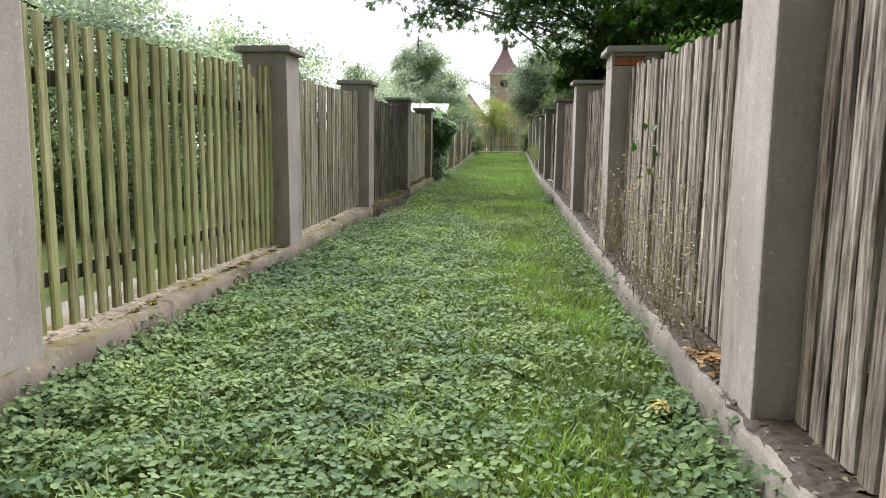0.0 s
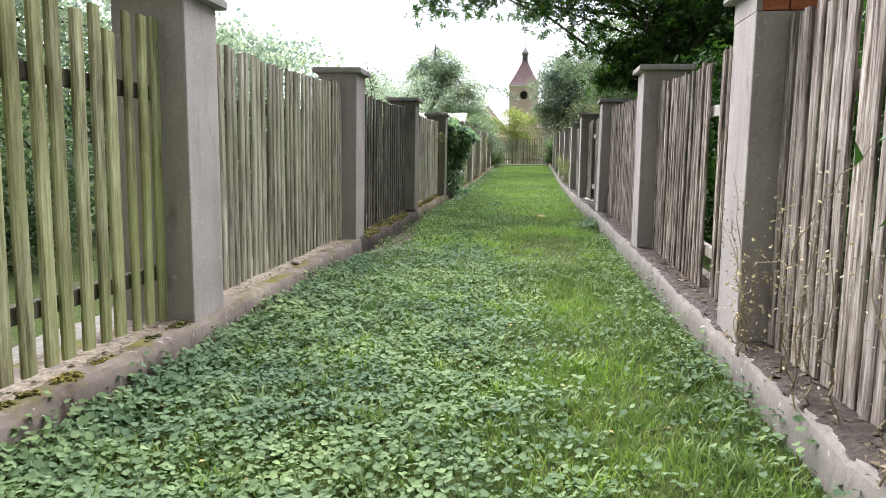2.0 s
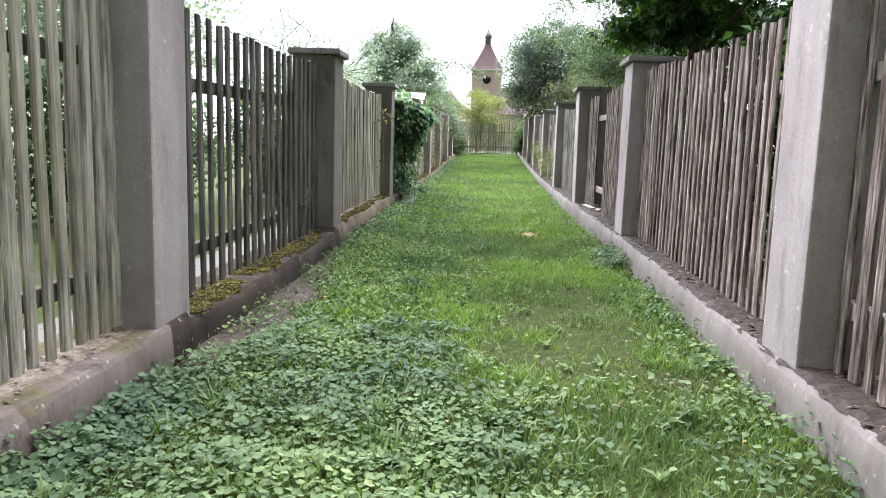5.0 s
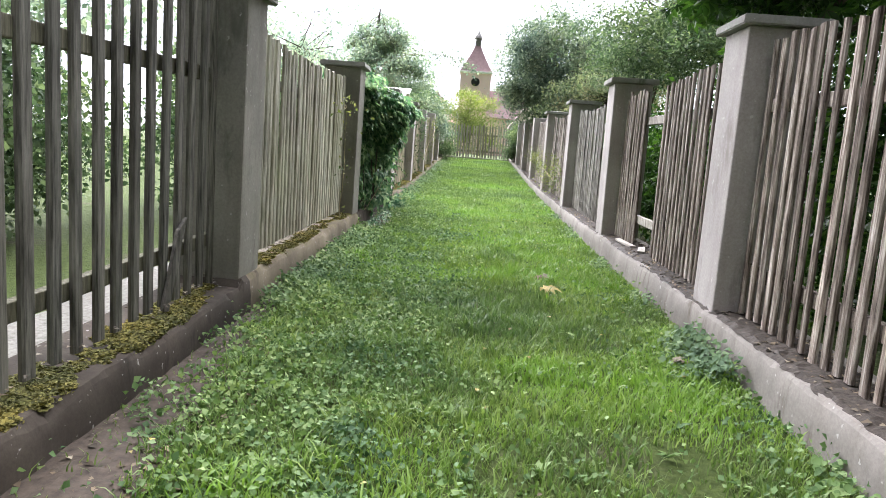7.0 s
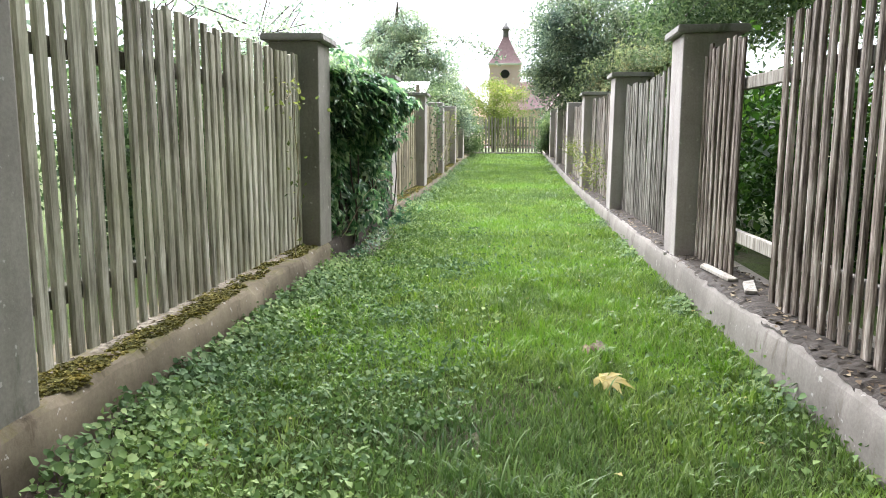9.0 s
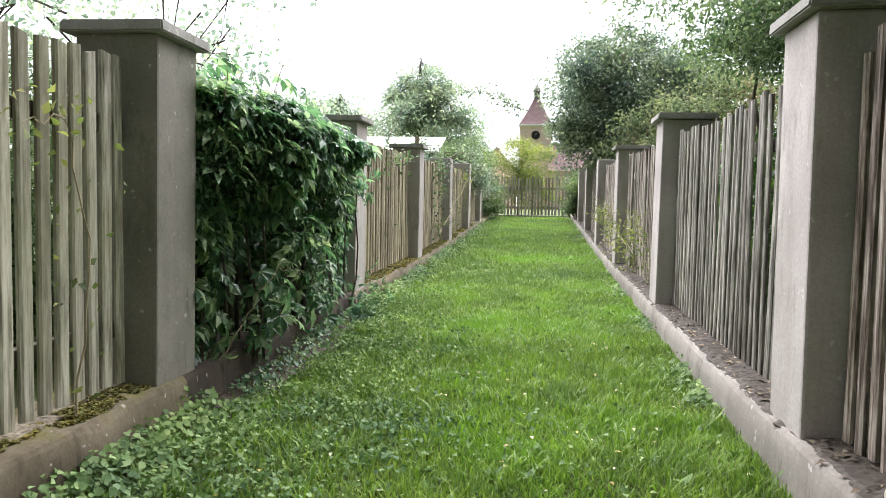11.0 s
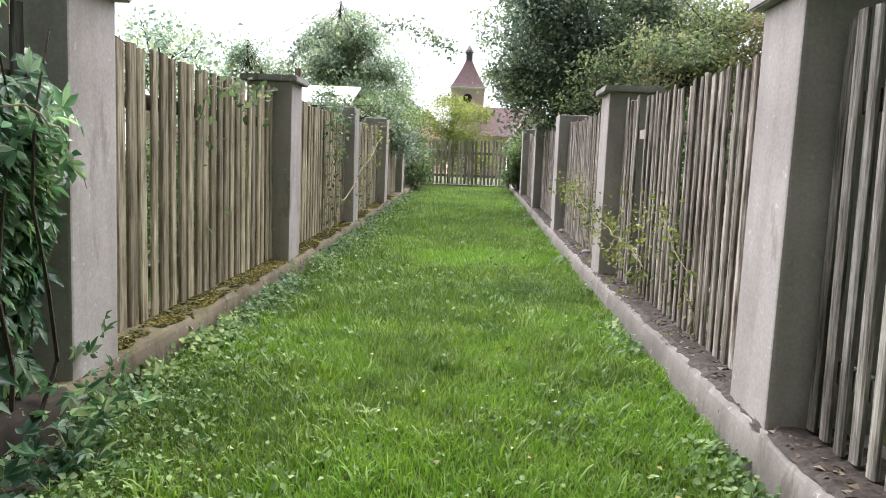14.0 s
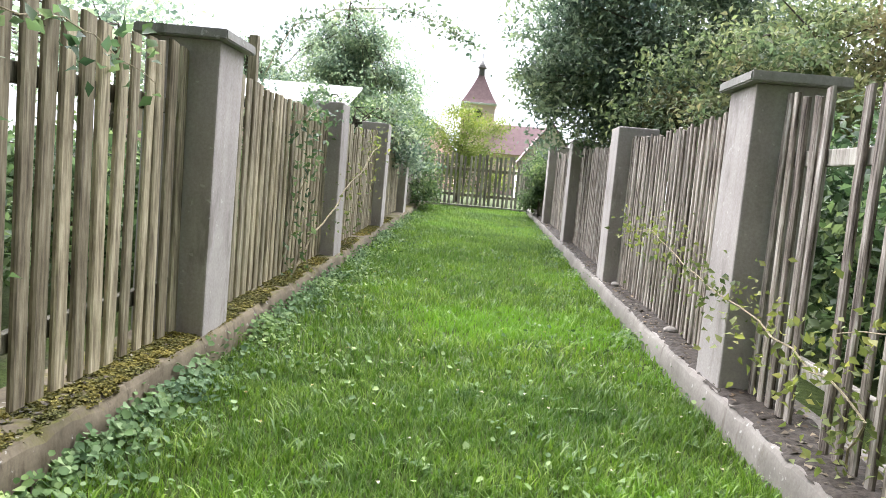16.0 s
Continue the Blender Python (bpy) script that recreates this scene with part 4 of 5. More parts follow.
tree("fruit_tree", (2.5, 24.9, land(25)), [(0, 0, 0), (0.1, 0, 1.5), (0.3, 0.2, 3.0), (0.5, 0.2, 4.2)],
     [[(0.05, 0, 1.2), (-0.3, -0.3, 2.4), (-0.2, -0.6, 3.9)], [(0.1, 0, 1.5), (0.1, -0.9, 2.6), (0.4, -1.6, 3.8)]],
     [((1.0, -1.2, 4.0), (2.6, 2.4, 1.8), 330, 62, 0.24), ((0.2, -1.4, 3.0), (1.4, 1.8, 0.6), 120, 60, 0.18), ((1.6, -2.6, 3.2), (1.6, 1.6, 1.1), 120, 60, 0.2), ((-0.5, -2.7, 2.85), (1.1, 1.6, 0.65), 150, 56, 0.18)],
     GARDEN, 102, (0.05, 0.09), "leafy fruit tree leaning over the fence", r=(0.07, 0.045), width=0.45)
tree("fruit_tree", (2.9, 34.6, land(34.6)), [(0, 0, 0), (0, 0, 1.4), (-0.1, 0.1, 2.4), (0, 0, 3.4)],
     [[(0, 0, 1.6), (-1.2, -0.3, 2.6), (-2.2, -0.5, 3.0)]],
     [((-0.9, 0, 3.7), (2.1, 2.0, 1.9), 330, 80, 0.2), ((-0.7, 0, 3.5), (1.5, 1.5, 1.3), 170, 80, 0.28), ((-0.6, -0.8, 2.2), (1.5, 1.2, 0.75), 150, 70, 0.2), ((-2.2, -0.2, 3.4), (0.85, 1.2, 1.3), 100, 60, 0.2)],
     FRUIT, 103, (0.07, 0.13), "broad blue-green fruit tree reaching over the fence", r=(0.1, 0.06), width=0.5)
tree("fruit_tree", (3.6, 32.4, land(32.4)), [(0, 0, 0), (0, 0, 1.2), (-0.1, 0.1, 2.0), (0, 0, 2.8)],
     [[(0, 0, 1.4), (-0.9, -0.4, 2.1), (-1.6, -0.6, 2.3)], [(0, 0, 1.8), (0.7, 0.2, 2.8), (1.1, 0.3, 3.6)]],
     [((-0.7, -0.2, 2.45), (1.5, 1.4, 0.85), 210, 60, 0.18), ((0.5, 0.2, 3.1), (1.2, 1.2, 1.1), 130, 60, 0.2), ((-1.5, -0.3, 1.95), (0.9, 1.3, 0.6), 90, 50, 0.17)],
     OLIVE_GREEN, 112, (0.06, 0.115), "fruit tree turning olive and orange behind the fence", r=(0.08, 0.05), width=0.5)
# far trees get their haze from the leaf colour
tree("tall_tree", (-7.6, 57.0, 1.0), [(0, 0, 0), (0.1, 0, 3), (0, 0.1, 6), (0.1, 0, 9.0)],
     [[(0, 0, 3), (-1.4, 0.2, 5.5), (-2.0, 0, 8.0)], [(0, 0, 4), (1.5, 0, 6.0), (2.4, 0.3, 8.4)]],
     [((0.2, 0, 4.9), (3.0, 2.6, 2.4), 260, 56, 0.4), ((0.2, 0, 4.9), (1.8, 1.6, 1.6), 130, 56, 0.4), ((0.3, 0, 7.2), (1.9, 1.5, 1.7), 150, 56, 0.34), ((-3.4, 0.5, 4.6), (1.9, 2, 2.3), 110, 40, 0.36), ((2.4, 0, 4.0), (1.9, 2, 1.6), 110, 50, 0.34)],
     HAZE_LEAF, 104, (0.1, 0.19), "green garden tree beyond the shed, paled for haze", r=(0.2, 0.03))
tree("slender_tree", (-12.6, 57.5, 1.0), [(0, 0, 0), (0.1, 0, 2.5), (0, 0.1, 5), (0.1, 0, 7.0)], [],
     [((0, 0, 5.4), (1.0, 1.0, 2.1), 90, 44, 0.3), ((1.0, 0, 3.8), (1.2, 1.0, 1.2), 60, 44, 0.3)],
     HAZE_LEAF, 114, (0.1, 0.18), "slender tree beyond the shed, paled for haze", r=(0.12, 0.05))
tree("garden_shrub", (-3.15, 36.6, 0.75), [(0, 0, 0), (0, 0.05, 0.8), (0.05, 0, 1.5), (0, 0, 2.0)], [],
     [((0.0, 0, 1.75), (0.95, 1.6, 0.9), 130, 46, 0.16), ((0.95, 0.6, 1.45), (0.6, 1.4, 0.55), 70, 40, 0.14)],
     FRUIT, 116, (0.06, 0.11), "pale green shrub spilling over the fence", "shrub", r=(0.05, 0.03))
tree("garden_tree", (-7.4, 11.8, 0.1), [(0, 0, 0), (0, 0.1, 1.2), (0.1, 0, 2.4), (0, 0, 3.2)], [],
     [((0, 0, 2.6), (2.4, 2.4, 1.4), 230, 60, 0.24), ((0, 0, 2.4), (1.7, 1.7, 0.9), 90, 60, 0.3), ((-2.5, -1.5, 2.7), (2, 2, 1.5), 150, 60, 0.26)],
     HAZE_LEAF, 105, (0.06, 0.11), "pale green garden tree behind the fence", r=(0.1, 0.05))
tree("garden_tree", (-7.2, 18.5, 0.2), [(0, 0, 0), (0, 0.1, 1.2), (0.1, 0, 2.4), (0, 0, 3.0)], [],
     [((0, 0, 2.7), (2.2, 2.6, 1.2), 220, 54, 0.3), ((0.6, -3.2, 2.1), (1.6, 1.8, 0.9), 100, 50, 0.28)],
     HAZE_LEAF, 106, (0.07, 0.13), "rounded pale garden tree behind the fence", r=(0.1, 0.016))
tree("garden_tree", (-6.4, 33.5, 0.6), [(0, 0, 0), (0, 0.1, 1.2), (0.1, 0, 2.2), (0, 0, 2.8)], [],
     [((0, 0, 2.6), (1.5, 1.8, 1.1), 110, 36, 0.26), ((0.4, -4.6, 2.4), (1.3, 1.5, 1.0), 60, 30, 0.26)],
     HAZE_LEAF, 107, (0.07, 0.12), "small pale garden tree behind the fence", r=(0.08, 0.04))
tree("yellow_shrub", (-1.4, 50.0, 1.0), [(0, 0, 0), (0, 0.1, 0.8), (0.1, 0, 1.6), (0, 0, 2.2)], [],
     [((0, 0, 2.3), (1.65, 1.4, 1.5), 190, 44, 0.2), ((0.6, 0, 1.3), (1.6, 1.2, 1.2), 110, 40, 0.2)],
     YELLOW_LEAF, 108, (0.06, 0.11), "yellow-green shrub behind the end fence", "shrub", r=(0.06, 0.04))
tree("garden_shrub", (-3.4, 40.6, 0.9), [(0, 0, 0), (0, 0.1, 0.8), (0.1, 0, 1.4), (0, 0, 1.8)], [],
     [((0.2, 0, 1.7), (1.35, 2.3, 1.0), 190, 44, 0.2), ((1.2, 0.6, 0.9), (0.55, 1.6, 1.0), 120, 40, 0.16), ((0.3, 3.0, 2.1), (1.0, 1.4, 0.9), 80, 40, 0.2)],
     GARDEN, 109, (0.05, 0.1), "green shrub growing over the fence", "shrub", r=(0.05, 0.03))
tree("hanging_ivy", (0.85, 40.3, land(40.3)), [(0.1, 0, 0), (0.1, 0.1, 0.6), (0.1, 0, 1.1), (0.1, 0, 1.5)], [],
     [((0.05, 0, 1.25), (0.32, 1.1, 0.4), 70, 44, 0.14), ((-0.1, 0.4, 0.75), (0.25, 0.5, 0.5), 50, 40, 0.14), ((0.0, -0.5, 0.9), (0.2, 0.4, 0.35), 34, 36, 0.12)],
     GARDEN, 110, (0.05, 0.09), "bushy ivy hanging over the fence corner", "ivy", r=(0.03, 0.02))
tree("wispy_shrub", (-3.7, 22.0, land(22)), [(0, 0, 0), (0, 0.05, 0.9), (0.05, 0, 1.7), (0, 0, 2.2)], [],
     [((0.1, -0.6, 2.55), (0.9, 2.2, 0.6), 100, 18, 0.17)], HAZE_LEAF, 113, (0.035, 0.07), "wispy pale grey-green shrub behind the creeper", "shrub", r=(0.03, 0.01))
tree("wispy_shrub", (-4.1, 20.2, land(20)), [(0, 0, 0), (0, 0.05, 0.9), (0.05, 0, 1.8), (0, 0, 2.5)], [],
     [((0.1, -0.2, 2.5), (0.9, 1.9, 0.75), 90, 20, 0.18)], HAZE_LEAF, 117, (0.035, 0.07), "wispy pale grey-green shrub behind the creeper", "shrub", r=(0.03, 0.012))
for k, (x, y, rx, ry, rz) in enumerate([(2.6, 1.4, 0.8, 1.7, 0.95), (2.6, 5.0, 0.9, 1.9, 0.95), (2.7, 8.8, 0.9, 2.0, 1.0), (2.6, 12.6, 0.9, 2.0, 0.95), (2.7, 16.2, 0.9, 1.8, 1.0), (2.6, 20.2, 0.9, 2.0, 1.0), (2.6, 24.0, 0.8, 1.9, 0.9), (2.6, 28.4, 0.9, 2.1, 0.9)]):
    tree("dark_shrub", (x, y, land(y)), [(0, 0, 0), (0, 0.05, 0.5), (0.05, 0, 1.0), (0, 0, 1.3)], [],
         [((0, 0, 1.25 if k < 5 else 1.0), (rx, ry, rz + (0.35 if k < 5 else 0)), 230, 52, 0.19), ((0, 0, 0.45), (rx, ry, 0.45), 70, 40, 0.16)], MAPLE if k < 7 else GARDEN, 120 + k, (0.06, 0.11), "dark leafy shrub behind the fence", "shrub", r=(0.05, 0.03))
for k, (x, y) in enumerate([(-5.8, 5.4), (-5.9, 9.2), (-6.3, 12.8), (-5.6, 16.8), (-4.3, 20.8), (-4.0, 24.6), (-4.1, 28.6), (-4.2, 35.2)]):
    tree("garden_shrub", (x, y, land(y)), [(0, 0, 0), (0, 0.05, 0.5), (0.05, 0, 1.0), (0, 0, 1.2)], [],
         [((0, 0, 0.75 if k > 4 else 1.1), (1.1, 1.95, 0.6 if k > 4 else 1.15), 230, 60, 0.19)], GARDEN, 130 + k, (0.06, 0.11), "green shrub in the garden behind the fence", "shrub", r=(0.05, 0.03))


# ---- creeper over the fence ----
def creeper():
    rng = np.random.default_rng(201)
    thing = new("creeper")
    foot = Vector((LEFT - 0.05, 21.2, sill(21.2)))
    thing.location = foot
    n = 8200
    y = rng.uniform(19.6, 22.85, n)
    u = rng.random(n)
    dense = (u > 0.3) | (rng.random(n) < 0.2)
    y, u = y[dense], u[dense]
    n = len(y)
    hgt = np.interp(y, [19.5, 20.3, 21.4, 22.2, 22.9], [2.02, 2.02, 1.92, 1.78, 1.6])
    z = np.interp(y, GY, GZ) + 0.08 + (hgt - np.interp(y, GY, GZ) - 0.05) * u ** 0.62
    lump = np.array([noise.noise((a * 1.6, b * 1.6, 5)) + 0.5 * noise.noise((a * 4, b * 4, 7)) for a, b in zip(y, z)])
    end = np.clip(np.minimum((y - 19.5) / 0.55, (22.75 - y) / 1.5), 0.1, 1)
    belly = np.interp(u, [0, 0.25, 0.6, 0.9, 1.0], [0.2, 0.24, 0.45, 0.6, 0.38])
    depth = rng.random(n) ** 0.45
    # bare hollows in the lower half, where only stems show
    depth = np.where((u > 0.1) & (u < 0.62) & (lump < 0.15), depth * 0.2, depth)
    x = LEFT - 0.1 + (belly + 0.3 * lump) * end * depth
    top = rng.random(n) < 0.08
    x = np.where(top, LEFT - 0.1 + rng.uniform(-0.6, 0.25, n), x)
    z = np.where(top, hgt + rng.normal(0.06, 0.11, n), z)
    pos = np.stack([x, y, z], 1) - np.array(foot)
    lean = np.stack([0.85 + 0 * u, 0.1 + 0 * x, 0.25 + 0.7 * u], 1)
    ax, side, nr = frames_of(n, rng, 0.2, (0.06, 0.14), 0.9, lean)
    down = np.array([0.15, 0, -1.0]) - nr / np.linalg.norm(nr, axis=1)[:, None] * (nr @ np.array([0.15, 0, -1.0]) / np.linalg.norm(nr, axis=1))[:, None]
    s = np.linalg.norm(ax, axis=1)[:, None]
    ax = ax * 0.45 + down * s * 0.8
    ax = ax / np.linalg.norm(ax, axis=1)[:, None] * s
    nn = nr / np.linalg.norm(nr, axis=1)[:, None]
    side = np.cross(ax, nn) * 0.95
    # leaves added on the garden side of the fence to block light and darken the hollows
    nb = 6500
    back = np.stack([LEFT - rng.uniform(0.24, 0.62, nb), rng.uniform(19.6, 22.4, nb), rng.uniform(0.35, 1.95, nb)], 1) - np.array(foot)
    bax, bside, bnr = frames_of(nb, rng, 0.1, (0.07, 0.13), 0.9)
    hind = new("light_block_foliage", cards("light_block_foliage", back, bax, bside, bnr, FIVE, FIVE_F, CREEPER))
    hind.parent = thing
    ob = new("foliage", cards("foliage", pos, ax, side, nn * s, FIVE, FIVE_F, CREEPER))
    ob.parent = thing
    r = random.Random(9)
    for i in range(22):
        bm = bmesh.new()
        y0 = r.uniform(19.7, 22.9) - foot.y
        p = [Vector((r.uniform(-0.04, 0.1), y0, -0.15))]
        for j in range(5):
            p.append(p[-1] + Vector((r.uniform(-0.03, 0.05), r.uniform(-0.16, 0.16), 0.33)))
        tube(bm, p, 0.011, 0.004, 5)
        part("stem", bm, BARK, thing)
    for i in range(34):
        bm = bmesh.new()
        y0 = r.uniform(19.6, 22.6) - foot.y
        p = [Vector((r.uniform(-0.5, 0.3), y0, 1.5))]
        for j in range(4):
            p.append(p[-1] + Vector((r.uniform(-0.08, 0.08), r.uniform(-0.1, 0.1), r.uniform(0.08, 0.16))))
        tube(bm, p, 0.003, 0.0012, 4)
        part("twig", bm, TWIG, thing)
    tagged(thing, "dense dark green Virginia creeper hanging over the fence", "creeper")


creeper()


def vine(name, path, n, seed, size, mat, label, spread=0.09, stem=0.006, shape=LEAF, faces=LEAF_F, category="vine"):
    """A thin climbing stem with leaves along it."""
    rng = np.random.default_rng(seed)
    thing = new(name)
    thing.location = path[0]
    pts = [Vector(p) - Vector(path[0]) for p in path]
    fine = []
    for a, b2 in zip(pts, pts[1:]):
        for k in range(5):
            fine.append(a.lerp(b2, k / 5) + Vector(rng.normal(size=3) * 0.012))
    fine.append(pts[-1])
    bm = bmesh.new()
    tube(bm, fine, stem, stem * 0.4, 5)
    part("stem", bm, TWIG, thing)
    t = rng.random(n) * (len(fine) - 1)
    i = np.minimum(t.astype(int), len(fine) - 2)
    f = np.array([list(p) for p in fine])
    p = f[i] + (f[i + 1] - f[i]) * (t - i)[:, None] + rng.normal(size=(n, 3)) * spread
    ax, side, nr = frames_of(n, rng, 0.3, size, 0.6)
    ob = new("leaves", cards("leaves", p, ax, side, nr, shape, faces, mat))
    ob.parent = thing
    tagged(thing, label, category)


XL, XR = LEFT - 0.08, RIGHT + 0.05
vine("climbing_vine", [(XL - 0.1, 28.9, sill(28.9)), (XL + 0.05, 29.1, 1.5), (XL + 0.08, 28.9, 2.05), (XL, 29.6, 2.2), (XL - 0.05, 30.2, 2.12)], 240, 301, (0.05, 0.09), GARDEN, "green vine leaves hanging over the fence top", 0.1)
vine("climbing_vine", [(XL - 0.25, 25.0, sill(25)), (XL - 0.25, 24.9, 1.2), (XL, 24.8, 2.0), (XL + 0.05, 25.4, 2.06), (XL + 0.06, 26.0, 1.92)], 150, 302, (0.05, 0.085), GARDEN, "sparse vine creeping over the picket tops", 0.08)
vine("climbing_vine", [(XL, 29.0, sill(29)), (XL + 0.12, 29.3, 1.0), (XL + 0.2, 30.2, 1.4), (XL + 0.35, 31.6, 2.0)], 80, 303, (0.03, 0.06), OLIVE_LEAF, "bare arching vine stem beside the fence", 0.1, 0.012)
vine("climbing_vine", [(XL, 31.6, sill(31.6)), (XL + 0.1, 31.8, 1.5), (XL + 0.12, 32.4, 2.1), (XL + 0.1, 33.4, 2.2)], 170, 304, (0.04, 0.08), OLIVE_LEAF, "yellowing vine on the tan fence", 0.13)
vine("climbing_vine", [(XR + 0.05, 25.6, sill(25.6)), (XR, 25.4, 0.8), (XR - 0.12, 26.0, 1.0), (XR - 0.2, 27.0, 1.15), (XR - 0.15, 28.4, 1.35), (XR - 0.1, 29.4, 1.3)], 720, 305, (0.028, 0.06), OLIVE_LEAF, "thin green bramble trailing along the fence", 0.11)
vine("climbing_vine", [(XR + 0.05, 24.2, sill(24.2)), (XR, 24.3, 0.9), (XR - 0.05, 24.8, 1.25), (XR - 0.05, 25.6, 1.1)], 260, 306, (0.03, 0.06), OLIVE_LEAF, "yellowing bramble on the brown fence", 0.1)
vine("dry_weed", [(XR, 6.5, sill(6.5)), (XR - 0.08, 6.4, 0.7), (XR - 0.12, 6.0, 1.0), (XR - 0.1, 5.6, 1.25)], 140, 307, (0.012, 0.03), STRAW_LEAF, "dry straw-coloured weed beside the fence", 0.12, 0.004, category="weed")
vine("dry_weed", [(XR - 0.05, 6.9, sill(6.9)), (XR - 0.1, 6.8, 0.5), (XR - 0.13, 6.5, 0.75), (XR - 0.12, 6.1, 0.8)], 120, 308, (0.012, 0.03), STRAW_LEAF, "dry straw-coloured weed beside the fence", 0.1, 0.004, category="weed")
vine("dry_weed", [(XR, 4.2, sill(4.2)), (XR - 0.05, 4.3, 0.6), (XR - 0.06, 4.6, 0.9), (XR - 0.04, 5.0, 1.1)], 90, 309, (0.015, 0.035), STRAW_LEAF, "dry straw-coloured weed beside the fence", 0.1, 0.004, category="weed")
vine("climbing_vine", [(XL + 0.02, 18.6, sill(18.6)), (XL + 0.04, 18.7, 1.2), (XL + 0.06, 18.5, 1.7), (XL + 0.1, 18.2, 1.65)], 60, 310, (0.035, 0.06), OLIVE_LEAF, "yellow-green vine tip on the fence", 0.09)
vine("creeper_shoot", [(LEFT + 0.12, 22.45, land(22.4)), (LEFT + 0.22, 22.5, 0.4), (LEFT + 0.25, 22.65, 0.5), (LEFT + 0.18, 22.85, 0.52)], 80, 312, (0.06, 0.11), CREEPER, "dark creeper shoot lying at the pillar's foot", 0.12, 0.006, FIVE, FIVE_F, "creeper")
vine("creeper_shoot", [(LEFT + 0.05, 19.75, sill(19.7)), (LEFT + 0.2, 19.8, 0.7), (LEFT + 0.4, 19.75, 1.0), (LEFT + 0.55, 19.7, 0.98)], 9, 314, (0.06, 0.09), GARDEN, "pale young creeper shoot reaching into the alley", 0.05, 0.005, FIVE, FIVE_F, "creeper")
vine("creeper_shoot", [(LEFT + 0.1, 22.1, 1.5), (LEFT + 0.22, 22.3, 1.65), (LEFT + 0.24, 22.55, 1.55), (LEFT + 0.2, 22.75, 1.35)], 30, 313, (0.07, 0.12), CREEPER, "dark creeper shoot trailing beside the pillar", 0.07, 0.005, FIVE, FIVE_F, "creeper")
# dry stalks leaning before the bleached fence
stalk_rng = random.Random(31)
for k in range(26):
    y0 = stalk_rng.uniform(3.6, 7.0)
    vine("dry_stalk", [(XR - stalk_rng.uniform(0, 0.1), y0, sill(y0) - 0.02), (XR - 0.08, y0 + stalk_rng.uniform(-0.1, 0.1), 0.5), (XR - 0.11, y0 + stalk_rng.uniform(-0.35, 0.35), stalk_rng.uniform(0.8, 1.15))], 60, 330 + k, (0.01, 0.024), STRAW_LEAF, "thin dry straw-coloured stalk on the low wall", 0.035, 0.0045, category="weed")
# a long shoot arching high over the alley, rooted behind the fence
vine("arching_shoot", [(-4.9, 35.0, land(35)), (-4.7, 35.0, 2.4), (-4.4, 35.0, 3.44), (-4.02, 35.0, 4.1), (-3.3, 35.0, 4.43), (-2.1, 35.0, 4.5), (-1.4, 35.1, 4.3), (-0.85, 35.1, 3.98)], 900, 311, (0.07, 0.12), FRUIT, "long leafy shoot arching over the alley", 0.1, 0.014)


def wooden_post(x, y, top):
    thing = new("wooden_post")
    thing.location = (x, y, land(y))
    bm = bmesh.new()
    box(bm, -0.035, 0.035, -0.035, 0.035, -0.1, top - land(y), 0.006)
    part("post", bm, WOOD_TAN, thing)
    tagged(thing, "tall grey wooden post standing behind the fence", "post")


wooden_post(LEFT - 0.34, 28.35, 2.62)


def leaning_picket(x, y, length, lean):
    """A broken picket propped slantwise against the fence."""
    bm = bmesh.new()
    box(bm, -0.011, 0.011, -0.036, 0.036, 0, length, 0.004)
    for vtx in bm.verts:
        if vtx.co.z > length * 0.6:
            vtx.co.z += vtx.co.y * 1.4
    ob = new("broken_picket", flat("broken_picket", bm, WOOD_GREY))
    ob.matrix_world = pose(x, y, sill(y) - 0.035, lean, 0, 0)
    tagged(ob, "broken grey picket leaning slantwise against the fence", "board")


leaning_picket(LEFT - 0.13, 14.15, 0.5, -24)


def loose_board(x, y, length, turn):
    """A broken board lying on the low wall."""
    bm = bmesh.new()
    box(bm, -0.035, 0.035, -length / 2, length / 2, 0, 0.022, 0.004)
    for vtx in bm.verts:
        if vtx.co.y > length * 0.4:
            vtx.co.y += vtx.co.x * 1.2
    ob = new("broken_board", flat("broken_board", bm, WOOD_PALE))
    ob.matrix_world = pose(x, y, sill(y) + 0.02, 2, 0, turn)
    tagged(ob, "short broken pale board lying on the low wall", "board")


loose_board(RIGHT + 0.06, 18.1, 0.5, 8)
loose_board(RIGHT + 0.12, 17.6, 0.3, -14)


def stone(x, y, size, seed):
    bm = bmesh.new()
    bmesh.ops.create_icosphere(bm, subdivisions=2, radius=size)
    for vtx in bm.verts:
        vtx.co *= 1 + 0.35 * noise.noise(vtx.co * 9 + Vector((seed, 0, 0)))
        vtx.co.z *= 0.65
    ob = new("stone", flat("stone", bm, PLINTH))
    ob.location = (x, y, sill(y) + size * 0.5)
    tagged(ob, "pale rounded stone lying on the low wall", "stone", "loose stones")


stone(RIGHT + 0.06, 28.1, 0.055, 1)
stone(RIGHT + 0.02, 30.2, 0.05, 2)
stone(LEFT - 0.1, 9.1, 0.035, 3)

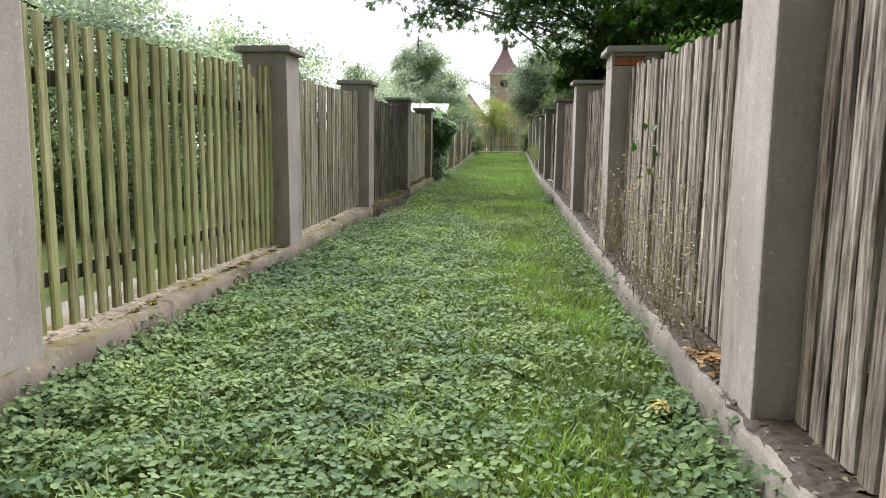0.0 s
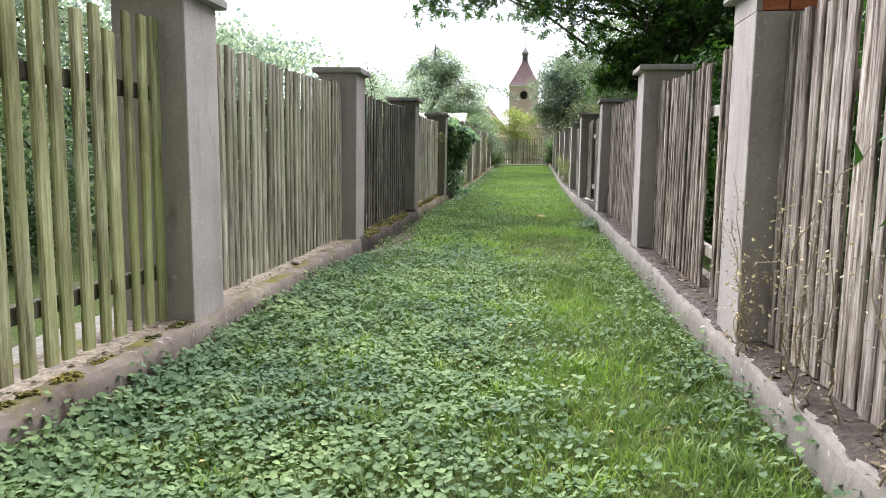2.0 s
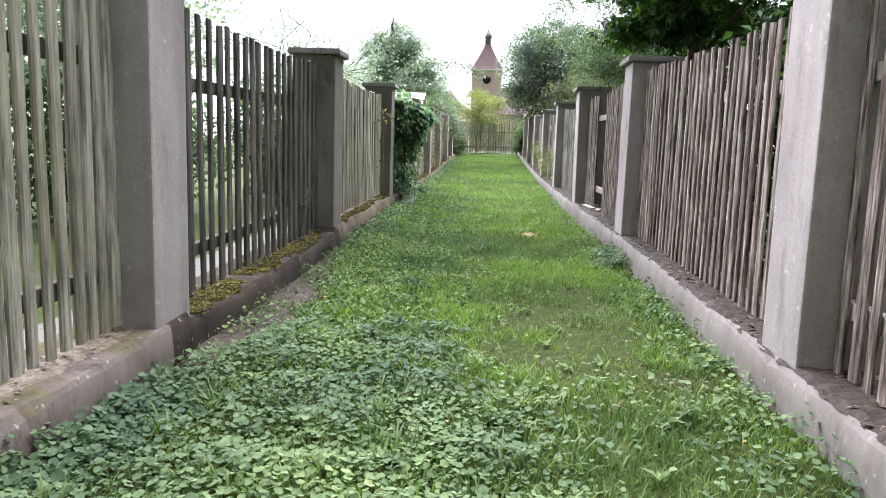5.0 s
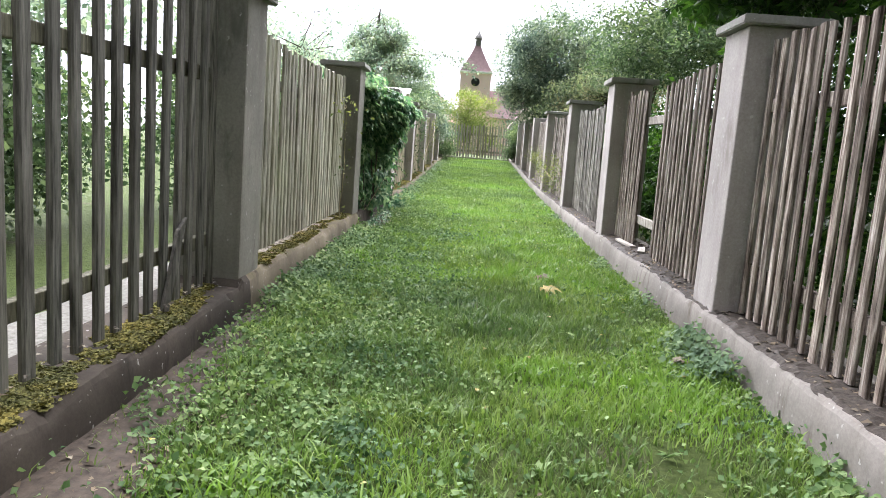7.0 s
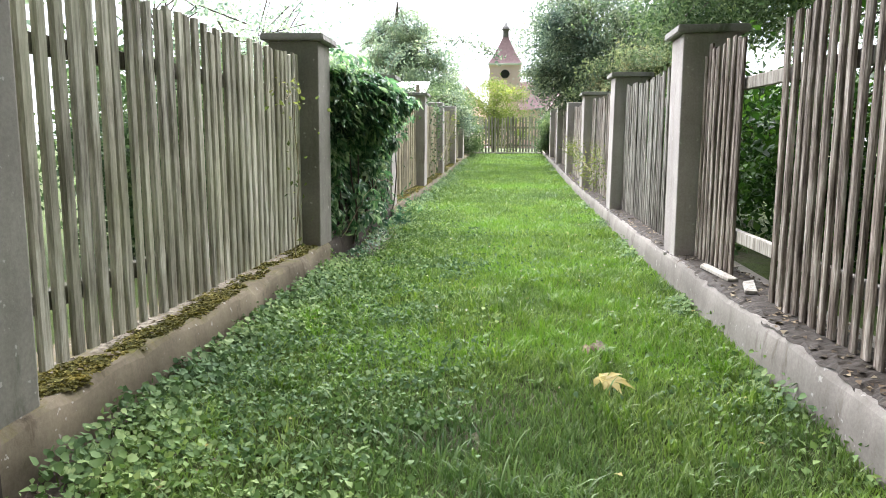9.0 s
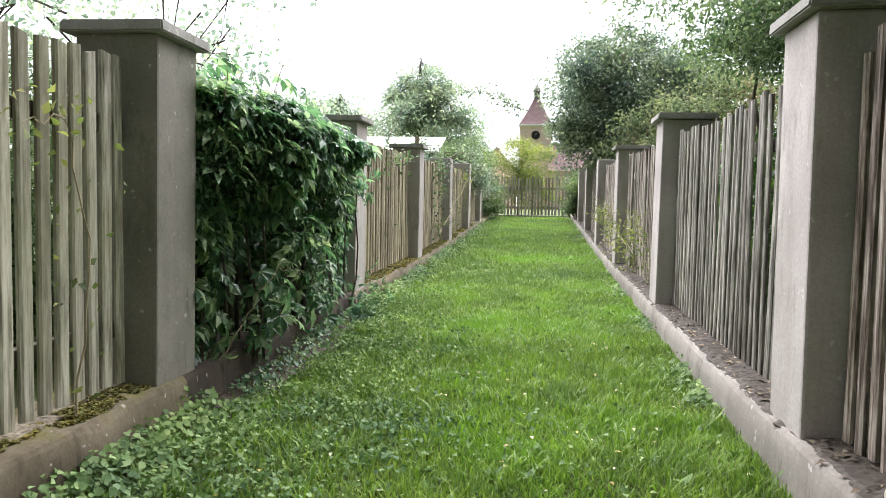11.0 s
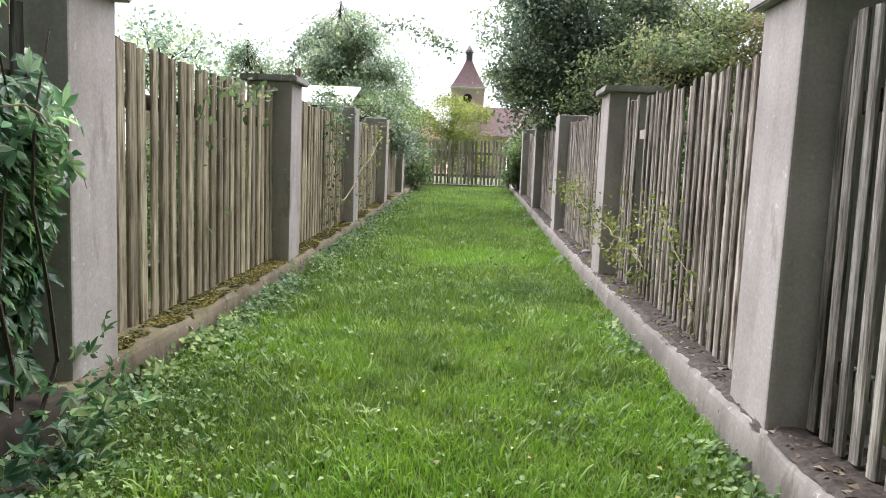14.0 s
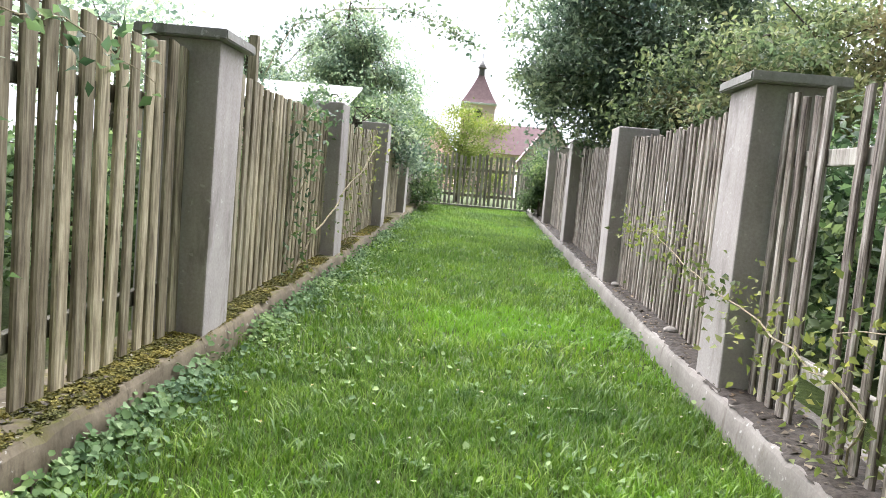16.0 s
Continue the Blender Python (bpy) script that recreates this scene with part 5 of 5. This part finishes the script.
# ---- shed and far buildings ----
def shed():
    thing = new("shed")
    thing.location = (-6.2, 39.5, land(39.5))
    bm = bmesh.new()
    box(bm, -2.5, 2.4, -2.0, -0.2, -0.2, 2.05)
    part("wall", bm, PLASTER, thing)
    bm = bmesh.new()
    box(bm, -2.75, 2.7, -2.28, -2.2, 1.98, 2.14, 0.01)
    part("eaves_board", bm, DARK, thing, "dark eaves board")
    bm = bmesh.new()
    box(bm, -2.8, 2.8, -2.35, -0.75, 2.15, 2.2, 0.01)
    for vtx in bm.verts:
        vtx.co.z += (vtx.co.y + 2.35) * 0.36
    part("roof", bm, WHITE, thing, "white sheet roof sloping to the front")
    tagged(thing, "low garden shed with a white sloping sheet roof", "shed")


shed()


def church():
    thing = new("church")
    thing.location = (-1.9, 150.0, 1.0)
    bm = bmesh.new()
    box(bm, -2.9, 2.9, -2.9, 2.9, -1, 15.2)
    tower = part("tower", bm, PLASTER, thing, "ochre plastered tower")
    bm = bmesh.new()
    box(bm, -3.15, 3.15, -3.15, 3.15, 15.2005, 15.6, 0.1)
    part("cornice", bm, WHITE, tower)
    bm = bmesh.new()
    lathe(bm, [(0.8, 0), (0.8, 0.12)], 20)
    bmesh.ops.rotate(bm, verts=bm.verts, cent=(0, 0, 0), matrix=Matrix.Rotation(math.pi / 2, 3, "X"))
    bmesh.ops.translate(bm, verts=bm.verts, vec=(0, -2.9005, 13.6))
    part("clock", bm, DARK, tower, "dark round clock face")
    bm = bmesh.new()
    lathe(bm, [(4.4, 15.6005), (3.8, 16.2), (2.5, 17.9), (1.4, 19.5), (0.75, 20.6)], 4, turn=math.pi / 4)
    spire = part("spire", bm, ROOF, thing, "red-brown bell-shaped spire")
    bm = bmesh.new()
    lathe(bm, [(0.62, 20.6005), (0.6, 21.8), (0.85, 22.0), (0.7, 22.4), (0.25, 23.0), (0.06, 23.4), (0.05, 24.6)], 8)
    part("lantern", bm, METAL, spire, "slim copper lantern with a spike")
    bm = bmesh.new()
    box(bm, 2.95, 15, -4.5, 4.5, -1, 7.0)
    part("wall", bm, PLASTER, thing)
    bm = bmesh.new()
    v = [bm.verts.new(p) for p in [(2.4, -5.2, 7.005), (15.6, -5.2, 7.005), (15.6, 5.2, 7.005), (2.4, 5.2, 7.005), (2.4, 0, 12.4), (13.0, 0, 12.4)]]
    for q in ((0, 1, 5, 4), (2, 3, 4, 5), (1, 2, 5), (3, 0, 4), (3, 2, 1, 0)):
        bm.faces.new([v[i] for i in q])
    part("roof", bm, ROOF, thing, "red-brown tiled nave roof")
    tagged(thing, "ochre village church with a red-brown bell spire", "church")


church()


def gable_house(x, y, wide, deep, eave, ridge, mat, label):
    thing = new("house")
    thing.location = (x, y, 1.0)
    bm = bmesh.new()
    a, d = wide / 2, deep / 2
    v = [bm.verts.new(p) for p in [(-a, -d, -1), (a, -d, -1), (a, d, -1), (-a, d, -1), (-a, -d, eave), (a, -d, eave), (a, d, eave), (-a, d, eave), (0, -d, ridge), (0, d, ridge)]]
    for q in ((0, 1, 5, 8, 4), (2, 3, 7, 9, 6), (1, 2, 6, 5), (3, 0, 4, 7), (5, 6, 9, 8), (7, 4, 8, 9), (3, 2, 1, 0)):
        bm.faces.new([v[i] for i in q])
    part("wall", bm, mat, thing)
    for s in (-1, 1):
        bm = bmesh.new()
        o = 0.4
        k = (ridge - eave) / a
        v = [bm.verts.new(p) for p in [(0, -d - o, ridge + 0.02), (0, d + o, ridge + 0.02), (s * (a + o), d + o, eave - o * k + 0.02), (s * (a + o), -d - o, eave - o * k + 0.02)]]
        f = bm.faces.new(v if s > 0 else v[::-1])
        r = bmesh.ops.extrude_face_region(bm, geom=[f])
        bmesh.ops.translate(bm, verts=[g for g in r["geom"] if isinstance(g, bmesh.types.BMVert)], vec=(0, 0, 0.22))
        part("roof", bm, ROOF, thing, "red-brown roof slope")
    for i in (-0.22, 0.22):
        bm = bmesh.new()
        box(bm, i * wide - 0.45, i * wide + 0.45, -d - 0.03, -d - 0.0005, eave * 0.45, eave * 0.45 + 1.4)
        part("window", bm, DARK, thing)
    tagged(thing, label, "house")


gable_house(5.5, 92.0, 5.0, 9.0, 3.6, 7.0, CREAM, "cream gabled house below the church")
gable_house(-9.5, 160.0, 8.0, 9.0, 7.0, 12.0, PLASTER, "distant plastered house with a steep roof")
